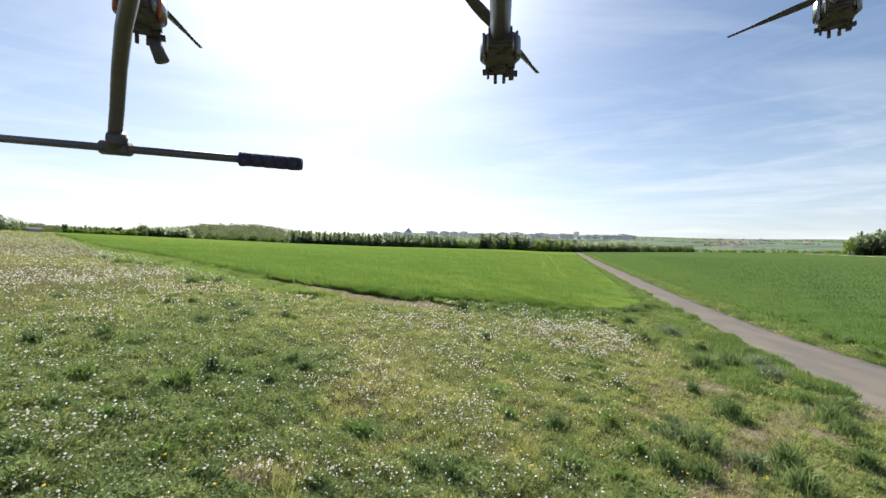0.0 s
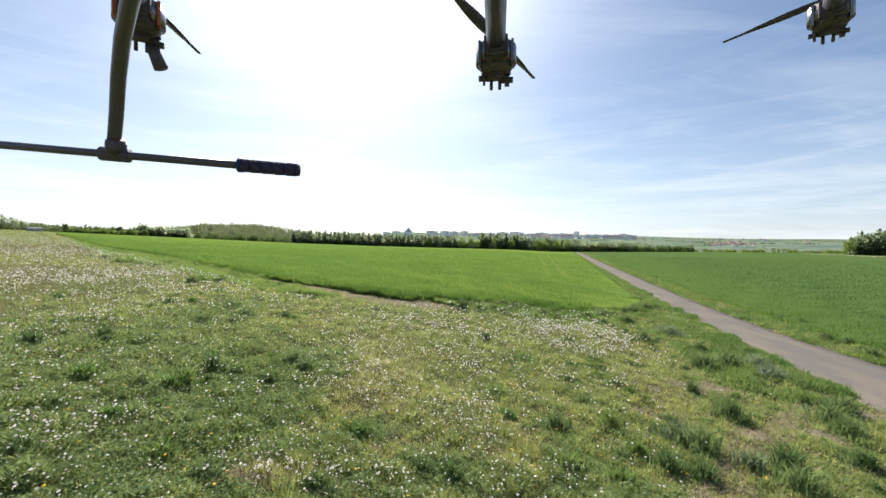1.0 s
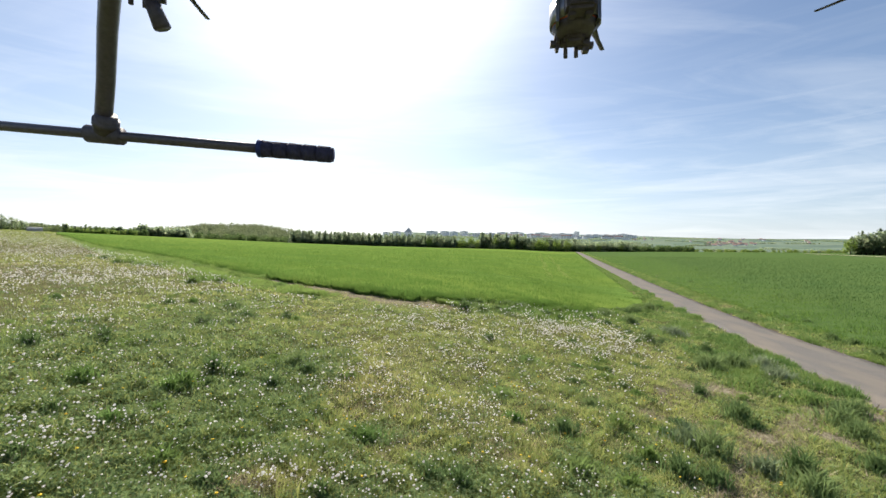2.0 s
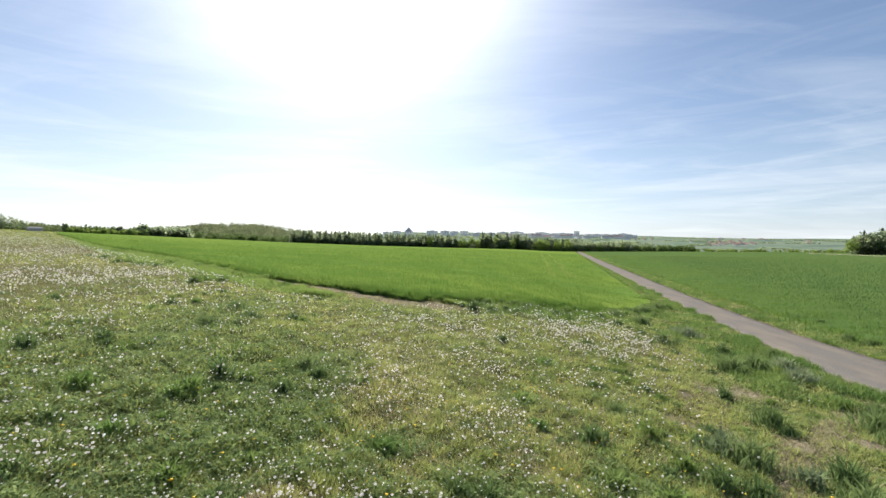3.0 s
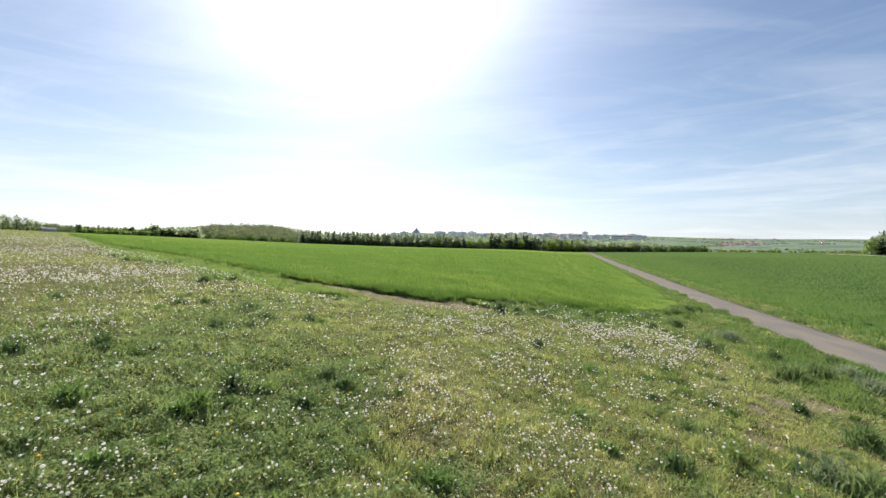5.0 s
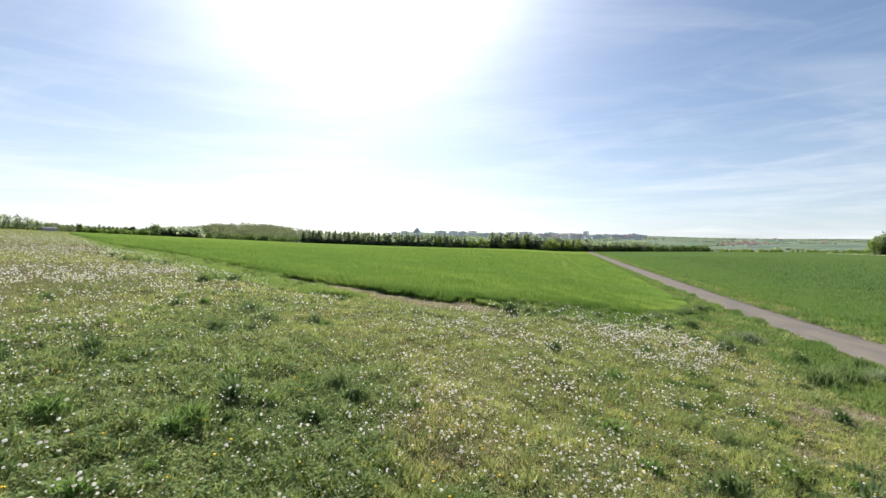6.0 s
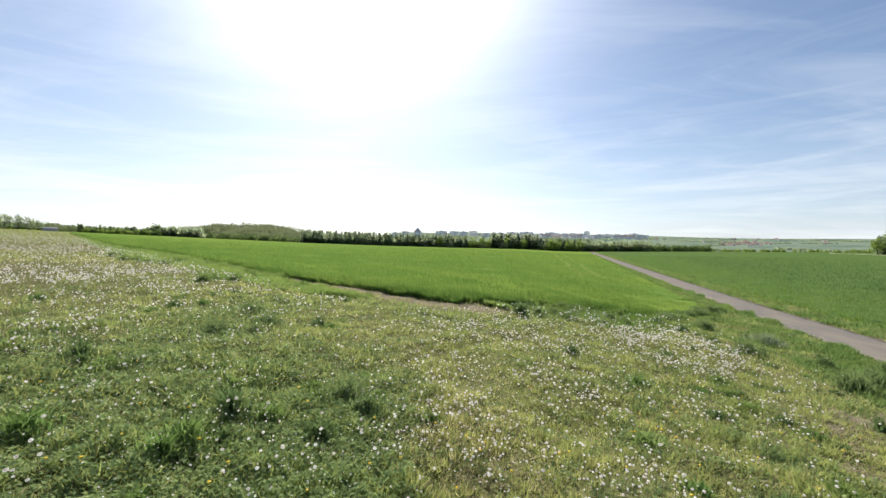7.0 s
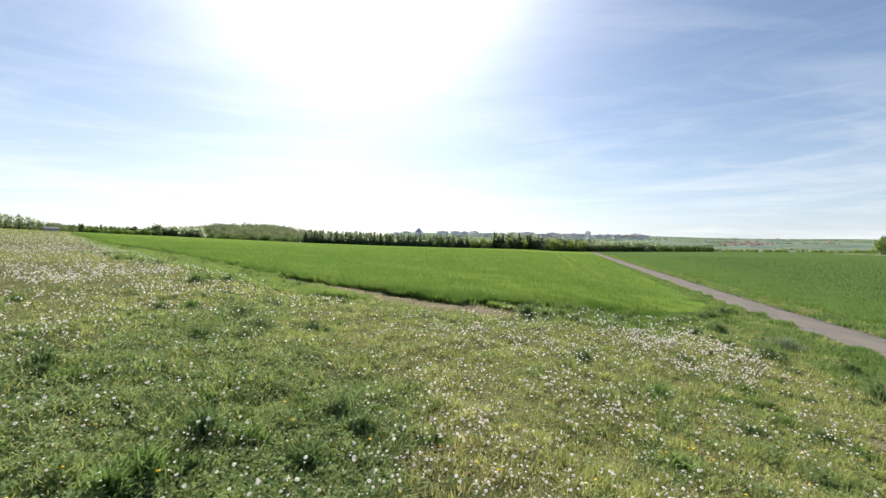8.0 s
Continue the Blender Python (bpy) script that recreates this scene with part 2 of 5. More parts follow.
M_TURF = material("green_turf", [(0.2, (0.193, 0.247, 0.083)), (0.5, (0.328, 0.380, 0.128)), (0.8, (0.494, 0.500, 0.202))], scale=0.9, island=0.5, translucent=0.5, patches=(0.290, 0.358, 0.113), patch_scale=0.5, rough=0.7, spec=0.0)
M_SAGE = material("grey_green_herb", [(0.2, (0.12, 0.17, 0.085)), (0.5, (0.20, 0.26, 0.14)), (0.8, (0.30, 0.35, 0.21))], scale=2.0, island=0.5, translucent=0.3, rough=0.8, spec=0.0)
M_STRAWGREEN = material("pressed_wheat", [(0.3, (0.22, 0.300, 0.080)), (0.7, (0.31, 0.370, 0.120))], scale=2.0, translucent=0.5, spec=0.0)

# ------------------------------------------------------------------ mesh helpers
def solid(name, verts, faces, mat, parent=None, label="", smooth=False):
    me = bpy.data.meshes.new(name)
    me.from_pydata([tuple(v) for v in verts], [], [tuple(f) for f in faces])
    me.materials.append(mat)
    if smooth:
        me.polygons.foreach_set("use_smooth", [True] * len(me.polygons))
    me.update()
    ob = new(name, me)
    ob.parent = parent
    if label:
        ob["label"] = label
    return ob


def bulk(name, verts, tris, mat):
    """One mesh from numpy arrays of corners and triangles."""
    verts, tris = np.asarray(verts, np.float32), np.asarray(tris, np.int32)
    me = bpy.data.meshes.new(name)
    me.vertices.add(len(verts))
    me.vertices.foreach_set("co", verts.ravel())
    me.loops.add(tris.size)
    me.loops.foreach_set("vertex_index", tris.ravel())
    me.polygons.add(len(tris))
    me.polygons.foreach_set("loop_start", np.arange(0, tris.size, 3, dtype=np.int32))
    me.materials.append(mat)
    me.update(calc_edges=True)
    return new(name, me)


def part(name, bm, mat, parent=None, label="", smooth=True):
    me = bpy.data.meshes.new(name)
    bm.to_mesh(me)
    bm.free()
    me.materials.append(mat)
    if smooth:
        me.polygons.foreach_set("use_smooth", [True] * len(me.polygons))
    ob = new(name, me)
    ob.parent = parent
    if label:
        ob["label"] = label
    return ob


# ------------------------------------------------------------------ the lie of the land
AZ = np.radians([-180, -120, -60, -47.5, -42.7, -36.6, -28.1, -19.8, -9.8, 1.3, 16.7, 30.0, 40.5, 47.4, 60, 120, 180])
EL = np.array([0, 0, .019, .0184, .0162, .0145, .0118, .0089, .0074, .0075, .0085, .0165, .0205, .0215, .022, 0, 0])
CREST = 302.0
# how far the ground sinks towards its crest
SINK_AZ = np.radians([-180, -60, -47, -30, -10, 0, 6, 10, 14, 20, 30, 47, 60, 180])
SINK = np.array([0, 1.0, 1.0, 1.25, 1.40, 1.40, 1.0, 0.65, 0.85, 0.5, 0.6, 0.5, 0.5, 0])


def land(x, y):
    """Height of the ground at a place: level meadow that falls a little towards the path."""
    x, y = np.asarray(x, float), np.asarray(y, float)
    r, a = np.hypot(x, y), np.arctan2(x, y)
    drop = 2.0 + 0.875 * (1 + np.tanh((x - 1.16 - 0.18 * y) / (5.95 + 0.12 * np.maximum(y - 25, 0))))
    drop = drop + np.interp(a, SINK_AZ, SINK) * np.clip((r - 40) / (CREST - 40), 0, 1)
    over = np.maximum(r - CREST, 0)
    z = EYE + np.minimum(r, CREST) * np.interp(a, AZ, EL) - drop - 0.045 * over
    return np.maximum(z, -39 - 0.004 * over)


def turf(x, y):
    """Height of the ground with its small bumps."""
    x, y = np.asarray(x, float), np.asarray(y, float)
    side, half = path_side(x, y)
    off = np.clip((np.abs(side) - half) / 0.6, 0, 1)
    near = np.clip(1.5 - np.hypot(x, y) / 40, 0, 1)
    bank = np.clip(1 - np.abs(np.abs(side) - half - 1.4) / 1.4, 0, 1)
    return land(x, y) + near * off * (0.045 * ripple(x, y, 1.3, 1) + 0.025 * ripple(x, y, 0.4, 2) + 0.10 * bank * ripple(x, y, 0.8, 17))


def ripple(x, y, s, seed=0.0):
    """Smooth values of about -1 to 1 that vary over s metres."""
    x, y = np.asarray(x, float) / s + seed, np.asarray(y, float) / s - 1.7 * seed
    v = np.sin(2.1 * x + 1.3 * np.sin(1.7 * y + seed)) + np.sin(2.3 * y + 1.1 * np.sin(1.9 * x - seed)) + 0.6 * np.sin(4.3 * x - 3.7 * y + 2 * seed) + 0.5 * np.sin(5.9 * y + 4.1 * x + seed)
    return v / 2.4


# the path: centre line and half width
PATH_Y = np.array([-15, 0, 6, 9, 12, 13.5, 15, 17, 20, 24, 30, 40, 55, 75, 110, 170, 360.0])
PATH_X = np.array([10.6, 11.0, 11.4, 11.7, 12.07, 12.35, 12.6, 13.05, 13.85, 14.87, 16.55, 19.45, 23.9, 29.8, 40.4, 58.8, 117.0])
PATH_HALF = np.array([1.5, 1.6, 1.75, 1.8, 1.45, 1.3, 1.2, 1.05, 1.02, 1.0, 0.97, 1.0, 1.1, 1.15, 1.2, 1.25, 1.3])
# the near edge of the wheat
EDGE_X = np.array([-120.2, -60.9, -44.4, -34.25, -27.66, -21.5, -16.0, -12.6, -9.5, -7.44, -5.76, -4.23, -3.0, -2.02, -1.11, 0.12, 1.2, 2.76, 4.47, 5.98, 7.28, 8.85, 10.4, 11.6])
EDGE_Y = np.array([126.4, 68.1, 51.7, 42.25, 37.3, 32.0, 26.4, 23.7, 20.6, 19.04, 17.93, 16.85, 16.5, 16.1, 15.93, 16.5, 17.25, 18.0, 18.9, 19.5, 20.1, 21.2, 22.5, 23.7])
EDGE_AZ = np.arctan2(EDGE_X, EDGE_Y)
EDGE_R = np.hypot(EDGE_X, EDGE_Y)


def path_side(x, y):
    """Metres to the right of the path's centre line, and its half width there."""
    yy = np.asarray(y, float)
    return (np.asarray(x, float) - np.interp(yy, PATH_Y, PATH_X)) * 0.95, np.interp(yy, PATH_Y, PATH_HALF)


def wheat_depth(x, y):
    """Metres inside the wheat (minus: outside), past its near edge and left of the path's verge."""
    a, r = np.arctan2(x, y), np.hypot(x, y)
    into = r - np.interp(a, EDGE_AZ, EDGE_R)
    s, h = path_side(x, y)
    d = np.minimum(into * 0.75, -s - h - 1.3 - 0.5 * ripple(x, y, 2.0, 3))
    return np.where((a < EDGE_AZ[0]) | (a > EDGE_AZ[-1] + 0.02), -9.0 - r, d)


# bare or trodden places: x, y, half length, half width, turn in degrees
BARE = [(-7.4, 18.6, 1.6, 0.4, -32), (-4.99, 17.1, 1.3, 0.55, -35), (-3.23, 16.1, 1.1, 0.7, -25), (-1.77, 15.45, 1.1, 0.85, -8), (-0.55, 15.4, 0.85, 0.7, 0), (5.81, 9.48, 0.37, 0.35, 0), (6.59, 9.56, 0.4, 0.35, 0),
        (3.91, 7.45, 0.29, 0.25, 0), (9.63, 10.65, 0.33, 0.4, -20), (7.05, 7.35, 0.31, 0.25, 0), (5.5, 7.07, 0.25, 0.2, 40), (4.8, 8.94, 0.17, 0.17, 0), (-1.88, 4.0, 0.17, 0.08, 0), (9.19, 8.6, 0.6, 0.4, 0)]


def bare(x, y):
    """0 to 1: how far the turf is worn off."""
    x, y = np.asarray(x, float), np.asarray(y, float)
    out = np.zeros(np.broadcast(x, y).shape)
    wob = 0.35 * ripple(x, y, 0.35, 5)
    for bx, by, hl, hw, turn in BARE:
        c, s = math.cos(radians(turn)), math.sin(radians(turn))
        dx, dy = x - bx, y - by
        q = np.hypot((c * dx + s * dy) / hl, (c * dy - s * dx) / hw)
        out = np.maximum(out, np.clip(1.5 - q + wob, 0, 1))
    sd, hf = path_side(x, y)
    out = np.maximum(out, np.clip(1 - np.abs(np.abs(sd) - hf - 0.02) / (0.22 + 0.14 * ripple(x, y, 0.8, 6)), 0, 0.8))
    # the trodden way from the path to the foreground
    ty = y
    tx = np.interp(ty, [0.0, 3.0, 5.01, 5.8, 6.41, 7.04, 7.95, 8.87, 9.48], [1.5, 2.4, 3.66, 4.41, 5.09, 5.82, 6.94, 8.24, 9.58])
    q = np.abs(x - tx) / (0.42 + 0.14 * ripple(x, y, 1.1, 2))
    out = np.maximum(out, np.where(ty < 9.6, np.clip(1.25 - q + wob, 0, 0.5), 0))
    return out


# ------------------------------------------------------------------ ground
rings = np.concatenate([np.arange(0.5, 24, 0.16), np.geomspace(24, 4200, 120)])
turns = np.concatenate([np.radians(np.arange(-62, 62, 0.52)), np.radians(np.arange(62, 298, 6.0))])
gx, gy = np.outer(rings, np.sin(turns)), np.outer(rings, np.cos(turns))
side, half = path_side(gx, gy)
gz = turf(gx, gy) - 0.05 * (1 - np.clip((np.abs(side) - half) / 0.6, 0, 1))
nr, nt = gx.shape
verts = np.stack([gx, gy, gz], -1).reshape(-1, 3)
verts = np.vstack([verts, [[0, 0, float(land(0.01, 0.01))]]])
faces = []
for i in range(nr - 1):
    for j in range(nt):
        k = (j + 1) % nt
        faces.append((i * nt + j, i * nt + k, (i + 1) * nt + k, (i + 1) * nt + j))
faces += [(len(verts) - 1, (j + 1) % nt, j) for j in range(nt)]
ground = solid("ground", verts, faces, M_GROUND, smooth=True)
tagged(ground, "rolling meadow ground with thin turf and worn patches", "ground", kind="structure")
worn = ground.data.attributes.new("worn", "FLOAT", "POINT")
worn.data.foreach_set("value", np.append(bare(gx, gy).ravel(), 0).astype(np.float32))
gn, gl = M_GROUND.node_tree.nodes, M_GROUND.node_tree.links
g_bsdf = [q for q in gn if q.type == "BSDF_PRINCIPLED"][0]
g_from = g_bsdf.inputs["Base Color"].links[0].from_socket
g_at = gn.new("ShaderNodeAttribute")
g_at.attribute_name = "worn"
g_soil = gn.new("ShaderNodeTexNoise")
g_soil.inputs["Scale"].default_value, g_soil.inputs["Detail"].default_value = 14, 8
g_ramp = gn.new("ShaderNodeValToRGB")
g_ramp.color_ramp.elements[0].position, g_ramp.color_ramp.elements[0].color = 0.3, (0.13, 0.112, 0.075, 1)
g_ramp.color_ramp.elements[1].position, g_ramp.color_ramp.elements[1].color = 0.7, (0.27, 0.240, 0.175, 1)
g_geo = gn.new("ShaderNodeNewGeometry")
gl.new(g_geo.outputs["Position"], g_soil.inputs["Vector"])
gl.new(g_soil.outputs["Fac"], g_ramp.inputs["Fac"])
g_mix = gn.new("ShaderNodeMix")
g_mix.data_type = "RGBA"
gl.new(g_at.outputs["Fac"], g_mix.inputs["Factor"])
gl.new(g_from, g_mix.inputs["A"])
gl.new(g_ramp.outputs["Color"], g_mix.inputs["B"])
gl.new(g_mix.outputs["Result"], g_bsdf.inputs["Base Color"])

# ------------------------------------------------------------------ path
ys = np.concatenate([np.arange(-15, 45, 0.35), np.geomspace(45, 350, 90)])
cx, hw = np.interp(ys, PATH_Y, PATH_X), np.interp(ys, PATH_Y, PATH_HALF)
for _ in range(6):
    cx[1:-1] = (cx[:-2] + 2 * cx[1:-1] + cx[2:]) / 4
cross = np.array([-1.03, -1.0, -0.6, 0.0, 0.6, 1.0, 1.03])
lift = np.array([-0.10, 0.012, 0.028, 0.04, 0.028, 0.012, -0.10])
pv, pf = [], []
for i, y in enumerate(ys):
    for c, z in zip(cross, lift):
        rag = (0.09 * ripple(y, c, 0.5, 7) + 0.05 * ripple(y, c, 0.17, 9)) if abs(c) > 0.9 else 0.0
        x = cx[i] + c * hw[i] * 1.05 + rag
        pv.append((x, y, float(land(cx[i] + c * hw[i], y)) + z + 0.0004 * max(y - 30, 0)))
m_ = len(cross)
for i in range(len(ys) - 1):
    for j in range(m_ - 1):
        a = i * m_ + j
        pf.append((a, a + 1, a + m_ + 1, a + m_))
tagged(solid("path", pv, pf, M_PATH, smooth=True), "narrow worn grey asphalt path with ragged dusty edges", "path", kind="structure")

# ------------------------------------------------------------------ crop canopies
def canopy(name, mat, az0, az1, near, far, height, label):
    """A field of young corn as a rough sheet with a steep near face, from near(az) to far(az) metres out."""
    az = np.linspace(az0, az1, 420)
    rows = []
    n, f = near(az), far(az)
    f = np.maximum(f, n + 0.5)
    steps = np.concatenate([[0, 0], np.geomspace(0.004, 1.0, 90)])
    for k, s in enumerate(steps):
        r = n + (f - n) * s
        x, y = r * np.sin(az), r * np.cos(az)
        base = land(x, y)
        tall = height * np.clip((0.46 - az) / 0.16, 0.15, 1) if name == "wheat_field" else height
        rise = np.clip((r - n) / 0.3, 0, 1)
        up = -0.05 if k == 0 else tall * (0.12 + 0.88 * rise * (2 - rise))
        fine, wide_ = np.clip(1.2 - (r - n) / 12, 0, 1), np.clip(1.2 - (r - n) / 70, 0, 1)
        wob = 0 if k == 0 else tall * 0.16 * fine * ripple(x, y, 0.5, 4) + tall * 0.12 * wide_ * ripple(x, y, 3.0, 6)
        rows.append(np.stack([x, y, base + up + wob], -1))
    v = np.concatenate(rows)
    c = len(az)
    fs = [(i * c + j, i * c + j + 1, (i + 1) * c + j + 1, (i + 1) * c + j) for i in range(len(steps) - 1) for j in range(c - 1)]
    return tagged(solid(name, v, fs, mat, smooth=True), label, "field", kind="structure")


def path_out(az, off):
    """How far out, in metres, the way at az meets the line off metres to the right of the path's centre."""
    yy = np.geomspace(1, 400, 4000)
    xx = np.interp(yy, PATH_Y, PATH_X) + off
    a = np.arctan2(xx, yy)
    order = np.argsort(a)
    return np.interp(az, a[order], np.hypot(xx, yy)[order])


far_r = CREST
LEFT_END = EDGE_AZ[-1]
canopy("wheat_field", M_CROP_FAR, EDGE_AZ[0], LEFT_END, lambda a: np.interp(a, EDGE_AZ, EDGE_R) + 0.45 + 0.15 * ripple(a * 60, 0 * a, 1.0, 2),
       lambda a: np.where(a < 0.315, far_r, np.minimum(far_r, path_out(a, -2.6))), 0.25, "bright green young wheat field with a ragged edge")
canopy("barley_field", M_BARLEY_FAR, 0.305, 1.05, lambda a: path_out(a, 2.9) + 0.2 * ripple(a * 60, 0 * a, 1.0, 5), lambda a: far_r + 0 * a, 0.13, "darker blue-green young barley field beyond the path")


# ------------------------------------------------------------------ blades, leaves and flower heads
rng = np.random.default_rng(7)


def blades(name, x, y, tall, wide, mat, lean=0.5, base=None, joined=False, plain=False):
    """Bent grass blades rooted at x, y: two triangles and a tip each."""
    n = len(x)
    z = turf(x, y) if base is None else base
    a, b = rng.uniform(0, 2 * np.pi, n), rng.uniform(0, 2 * np.pi, n)
    lx, ly = np.cos(b) * lean * rng.random(n), np.sin(b) * lean * rng.random(n)
    wx, wy = np.cos(a) * wide / 2, np.sin(a) * wide / 2
    root = np.stack([x, y, z - 0.02], -1)
    w = np.stack([wx, wy, 0 * wx], -1)
    tip = root + np.stack([lx * tall, ly * tall, tall * (1 - 0.25 * np.hypot(lx, ly))], -1)
    if plain:
        v = np.stack([root - w * 1.1, root + w * 1.1, tip], 1).reshape(-1, 3)
        return bulk(name, v, np.arange(3 * n).reshape(-1, 3), mat)
    mid = root + np.stack([lx * 0.35 * tall, ly * 0.35 * tall, 0.6 * tall], -1)
    v = np.stack([root - w * 0.8, root + w * 0.8, mid - w, mid + w, tip], 1).reshape(-1, 3)
    k = 5 * np.arange(n)[:, None, None]
    t = (np.array([[0, 1, 3], [0, 3, 2], [2, 3, 4]])[None] + k).reshape(-1, 3)
    if joined:
        t = np.vstack([t, np.stack([5 * np.arange(n), 5 * np.arange(n) + 1, np.full(n, 5 * n)], -1)])
        v = np.vstack([v, [[0, 0, -0.12]]])
    return bulk(name, v, t, mat)


def leaves(name, x, y, z, size, mat):
    """Small four-cornered leaves lying roughly level at the heights z."""
    n = len(x)
    a = rng.uniform(0, 2 * np.pi, n)
    u = np.stack([np.cos(a), np.sin(a), rng.normal(0, 0.45, n)], -1) * size[:, None]
    w = np.stack([-np.sin(a), np.cos(a), rng.normal(0, 0.45, n)], -1) * size[:, None] * 0.7
    mid = np.stack([x, y, z], -1)
    v = np.stack([mid - u, mid + w, mid + u, mid - w], 1).reshape(-1, 3)
    t = (np.array([[0, 2, 1], [0, 3, 2]])[None] + 4 * np.arange(n)[:, None, None]).reshape(-1, 3)
    return bulk(name, v, t, mat)


def scatter(n, r0, r1, a0=-54, a1=56, power=1.0):
    """Places with a density that falls with the distance from the start of the flight."""
    q = rng.random(n)
    r = r0 * (r1 / r0) ** (q ** power)
    a = np.radians(rng.uniform(a0, a1, n))
    return r * np.sin(a), r * np.cos(a)


def off_crop(x, y):
    s, h = path_side(x, y)
    return (wheat_depth(x, y) < 0.1) & (np.abs(s) > h + 0.02) & ((s < 0) | (s < h + 1.9))


def off_path(x, y):
    s, h = path_side(x, y)
    return s < -h - 0.25


# thick green patches: x, y, spread across and along, strength
# last three: dark herbs, thickened to imitate lens edge falloff at the near left
LUSH = [(-4.28, 6.9, 1.63, 2.06, 0.9), (-5.15, 5.33, 0.82, 2.29, 0.75), (-2.51, 6.14, 0.94, 1.01, 0.8), (-3.53, 4.44, 1.36, 0.86, 0.6), (-6.16, 11.68, 0.97, 2.15, 0.8), (-5.67, 9.75, 0.81, 1.35, 0.6),
        (-0.39, 4.17, 0.64, 0.32, 0.7), (0.41, 4.68, 0.46, 0.51, 0.7), (1.8, 5.37, 0.52, 0.39, 0.6), (-0.96, 5.3, 0.44, 0.27, 0.7), (-7.76, 7.78, 0.43, 1.37, 0.6), (3.86, 16.24, 1.36, 1.39, 0.5),
        (1.98, 4.86, 0.81, 0.33, 0.5), (1.0, 7.48, 0.42, 0.43, 0.6), (-6.0, 7.88, 0.99, 1.45, 0.5), (-2.38, 7.29, 0.61, 1.24, 0.5), (-2.6, 3.2, 1.6, 0.8, 0.6), (-5.0, 4.2, 1.6, 1.2, 0.8), (-6.4, 5.4, 1.6, 1.8, 0.8), (-7.8, 6.6, 1.2, 1.4, 0.6)]
# thin, dry patches, in the same way
DRY = [(-1.23, 6.61, 0.55, 0.95, 0.7), (-1.03, 8.58, 0.72, 2.05, 0.5), (-1.71, 4.12, 0.63, 0.29, 0.6), (4.46, 7.68, 0.64, 1.4, 0.6), (4.95, 8.99, 0.63, 1.41, 0.5), (0.99, 5.48, 0.61, 0.39, 0.5),
       (-17.73, 20.0, 6.0, 10.0, 0.8), (-34.0, 38.0, 9.0, 16.0, 0.9), (5.89, 14.01, 1.36, 3.34, 0.5), (-1.34, 5.91, 0.41, 0.38, 0.5), (7.19, 9.3, 0.65, 1.3, 0.6), (-2.43, 4.48, 0.5, 0.31, 0.4)]


# withered turf, in the same way
WITHERED = [(-17.0, 15.0, 6.5, 8.0, 1.0), (-34.0, 36.0, 10.0, 16.0, 1.0), (-60.0, 55.0, 24.0, 24.0, 1.0), (-120.0, 108.0, 60.0, 60.0, 1.0), (-9.0, 8.2, 1.4, 2.4, 0.9), (-13.0, 11.5, 3.0, 4.0, 0.8)]


def zones(spots, x, y):
    """The sum of soft round patches at a place."""
    out = 0 * x
    for a, b, sx, sy, k in spots:
        out = out + k * np.exp(-((x - a) / sx) ** 2 - ((y - b) / sy) ** 2)
    return out


def lush(x, y):
    """0 to 1: dark broad-leaved patches rather than thin yellowish turf."""
    bank = 0.45 * np.clip((x - 0.33 * (y - 5.6) - 3.2) / 1.5, 0, 1) * np.clip((16 - y) / 5, 0, 1)
    s, h = path_side(x, y)
    bank = np.maximum(bank, 0.6 * np.clip(1.3 - (np.abs(s) - h) / 2.6, 0, 1))
    return np.clip(0.10 + zones(LUSH, x, y) + bank - 0.6 * zones(DRY, x, y) + 0.22 * ripple(x, y, 1.6, 11) + 0.26 * ripple(x, y, 0.45, 12), 0, 1)


# turf
def tussock(x, y):
    """-1 to 1: hummocks of longer growth with thin gaps between them."""
    return 0.55 * ripple(x, y, 0.16, 21) + 0.5 * ripple(x, y, 0.42, 22) + 0.25 * ripple(x, y, 1.1, 23)


x, y = scatter(1300000, 2.2, 300, -54, 56, 1.1)
clump = tussock(x, y)
ok = off_crop(x, y) & (rng.random(len(x)) > bare(x, y) * 0.95) & (rng.random(len(x)) < 0.74 + 0.6 * clump)
x, y, clump = x[ok], y[ok], clump[ok]
r = np.hypot(x, y)
g, dry = lush(x, y), zones(DRY, x, y)
tall = (0.052 + 0.020 * g + 0.085 * np.clip(0.25 + clump, 0, 1.2) ** 1.3) * rng.uniform(0.6, 1.35, len(x)) * (1 + 0.008 * r)
wide = (0.0068 + 0.0011 * r) * rng.uniform(0.6, 1.4, len(x))
green = rng.random(len(x)) < np.clip(0.25 + g * 1.3 + 0.35 * clump - 0.5 * dry, 0.06, 0.85)
thatch = ~green & (rng.random(len(x)) < np.clip(1.1 * zones(WITHERED, x, y) * (0.8 + 0.5 * ripple(x, y, 2.2, 24)), 0, 0.9))
for name, pick, mat, label in (("meadow_grass", ~green & ~thatch, M_GRASS, "short yellow-green meadow grass covering the ground"), ("withered_turf", thatch, M_THATCH, "thin brownish withered turf on the flowery rise"), ("green_turf", green, M_TURF, "thick fresh green turf in patches")):
    tagged(blades(name, x[pick], y[pick], tall[pick], wide[pick], mat, 1.2, plain=True), label, "grass", kind="stuff")

# broad leaves
x, y = scatter(130000, 2.2, 60)
ok = off_crop(x, y) & (rng.random(len(x)) < np.clip(lush(x, y) * (0.75 + 0.6 * tussock(x, y)), 0, 1)) & (bare(x, y) < 0.3)
x, y = x[ok], y[ok]
r = np.hypot(x, y)
up = 0.055 + 0.075 * np.clip(0.3 + tussock(x, y), 0, 1.2)
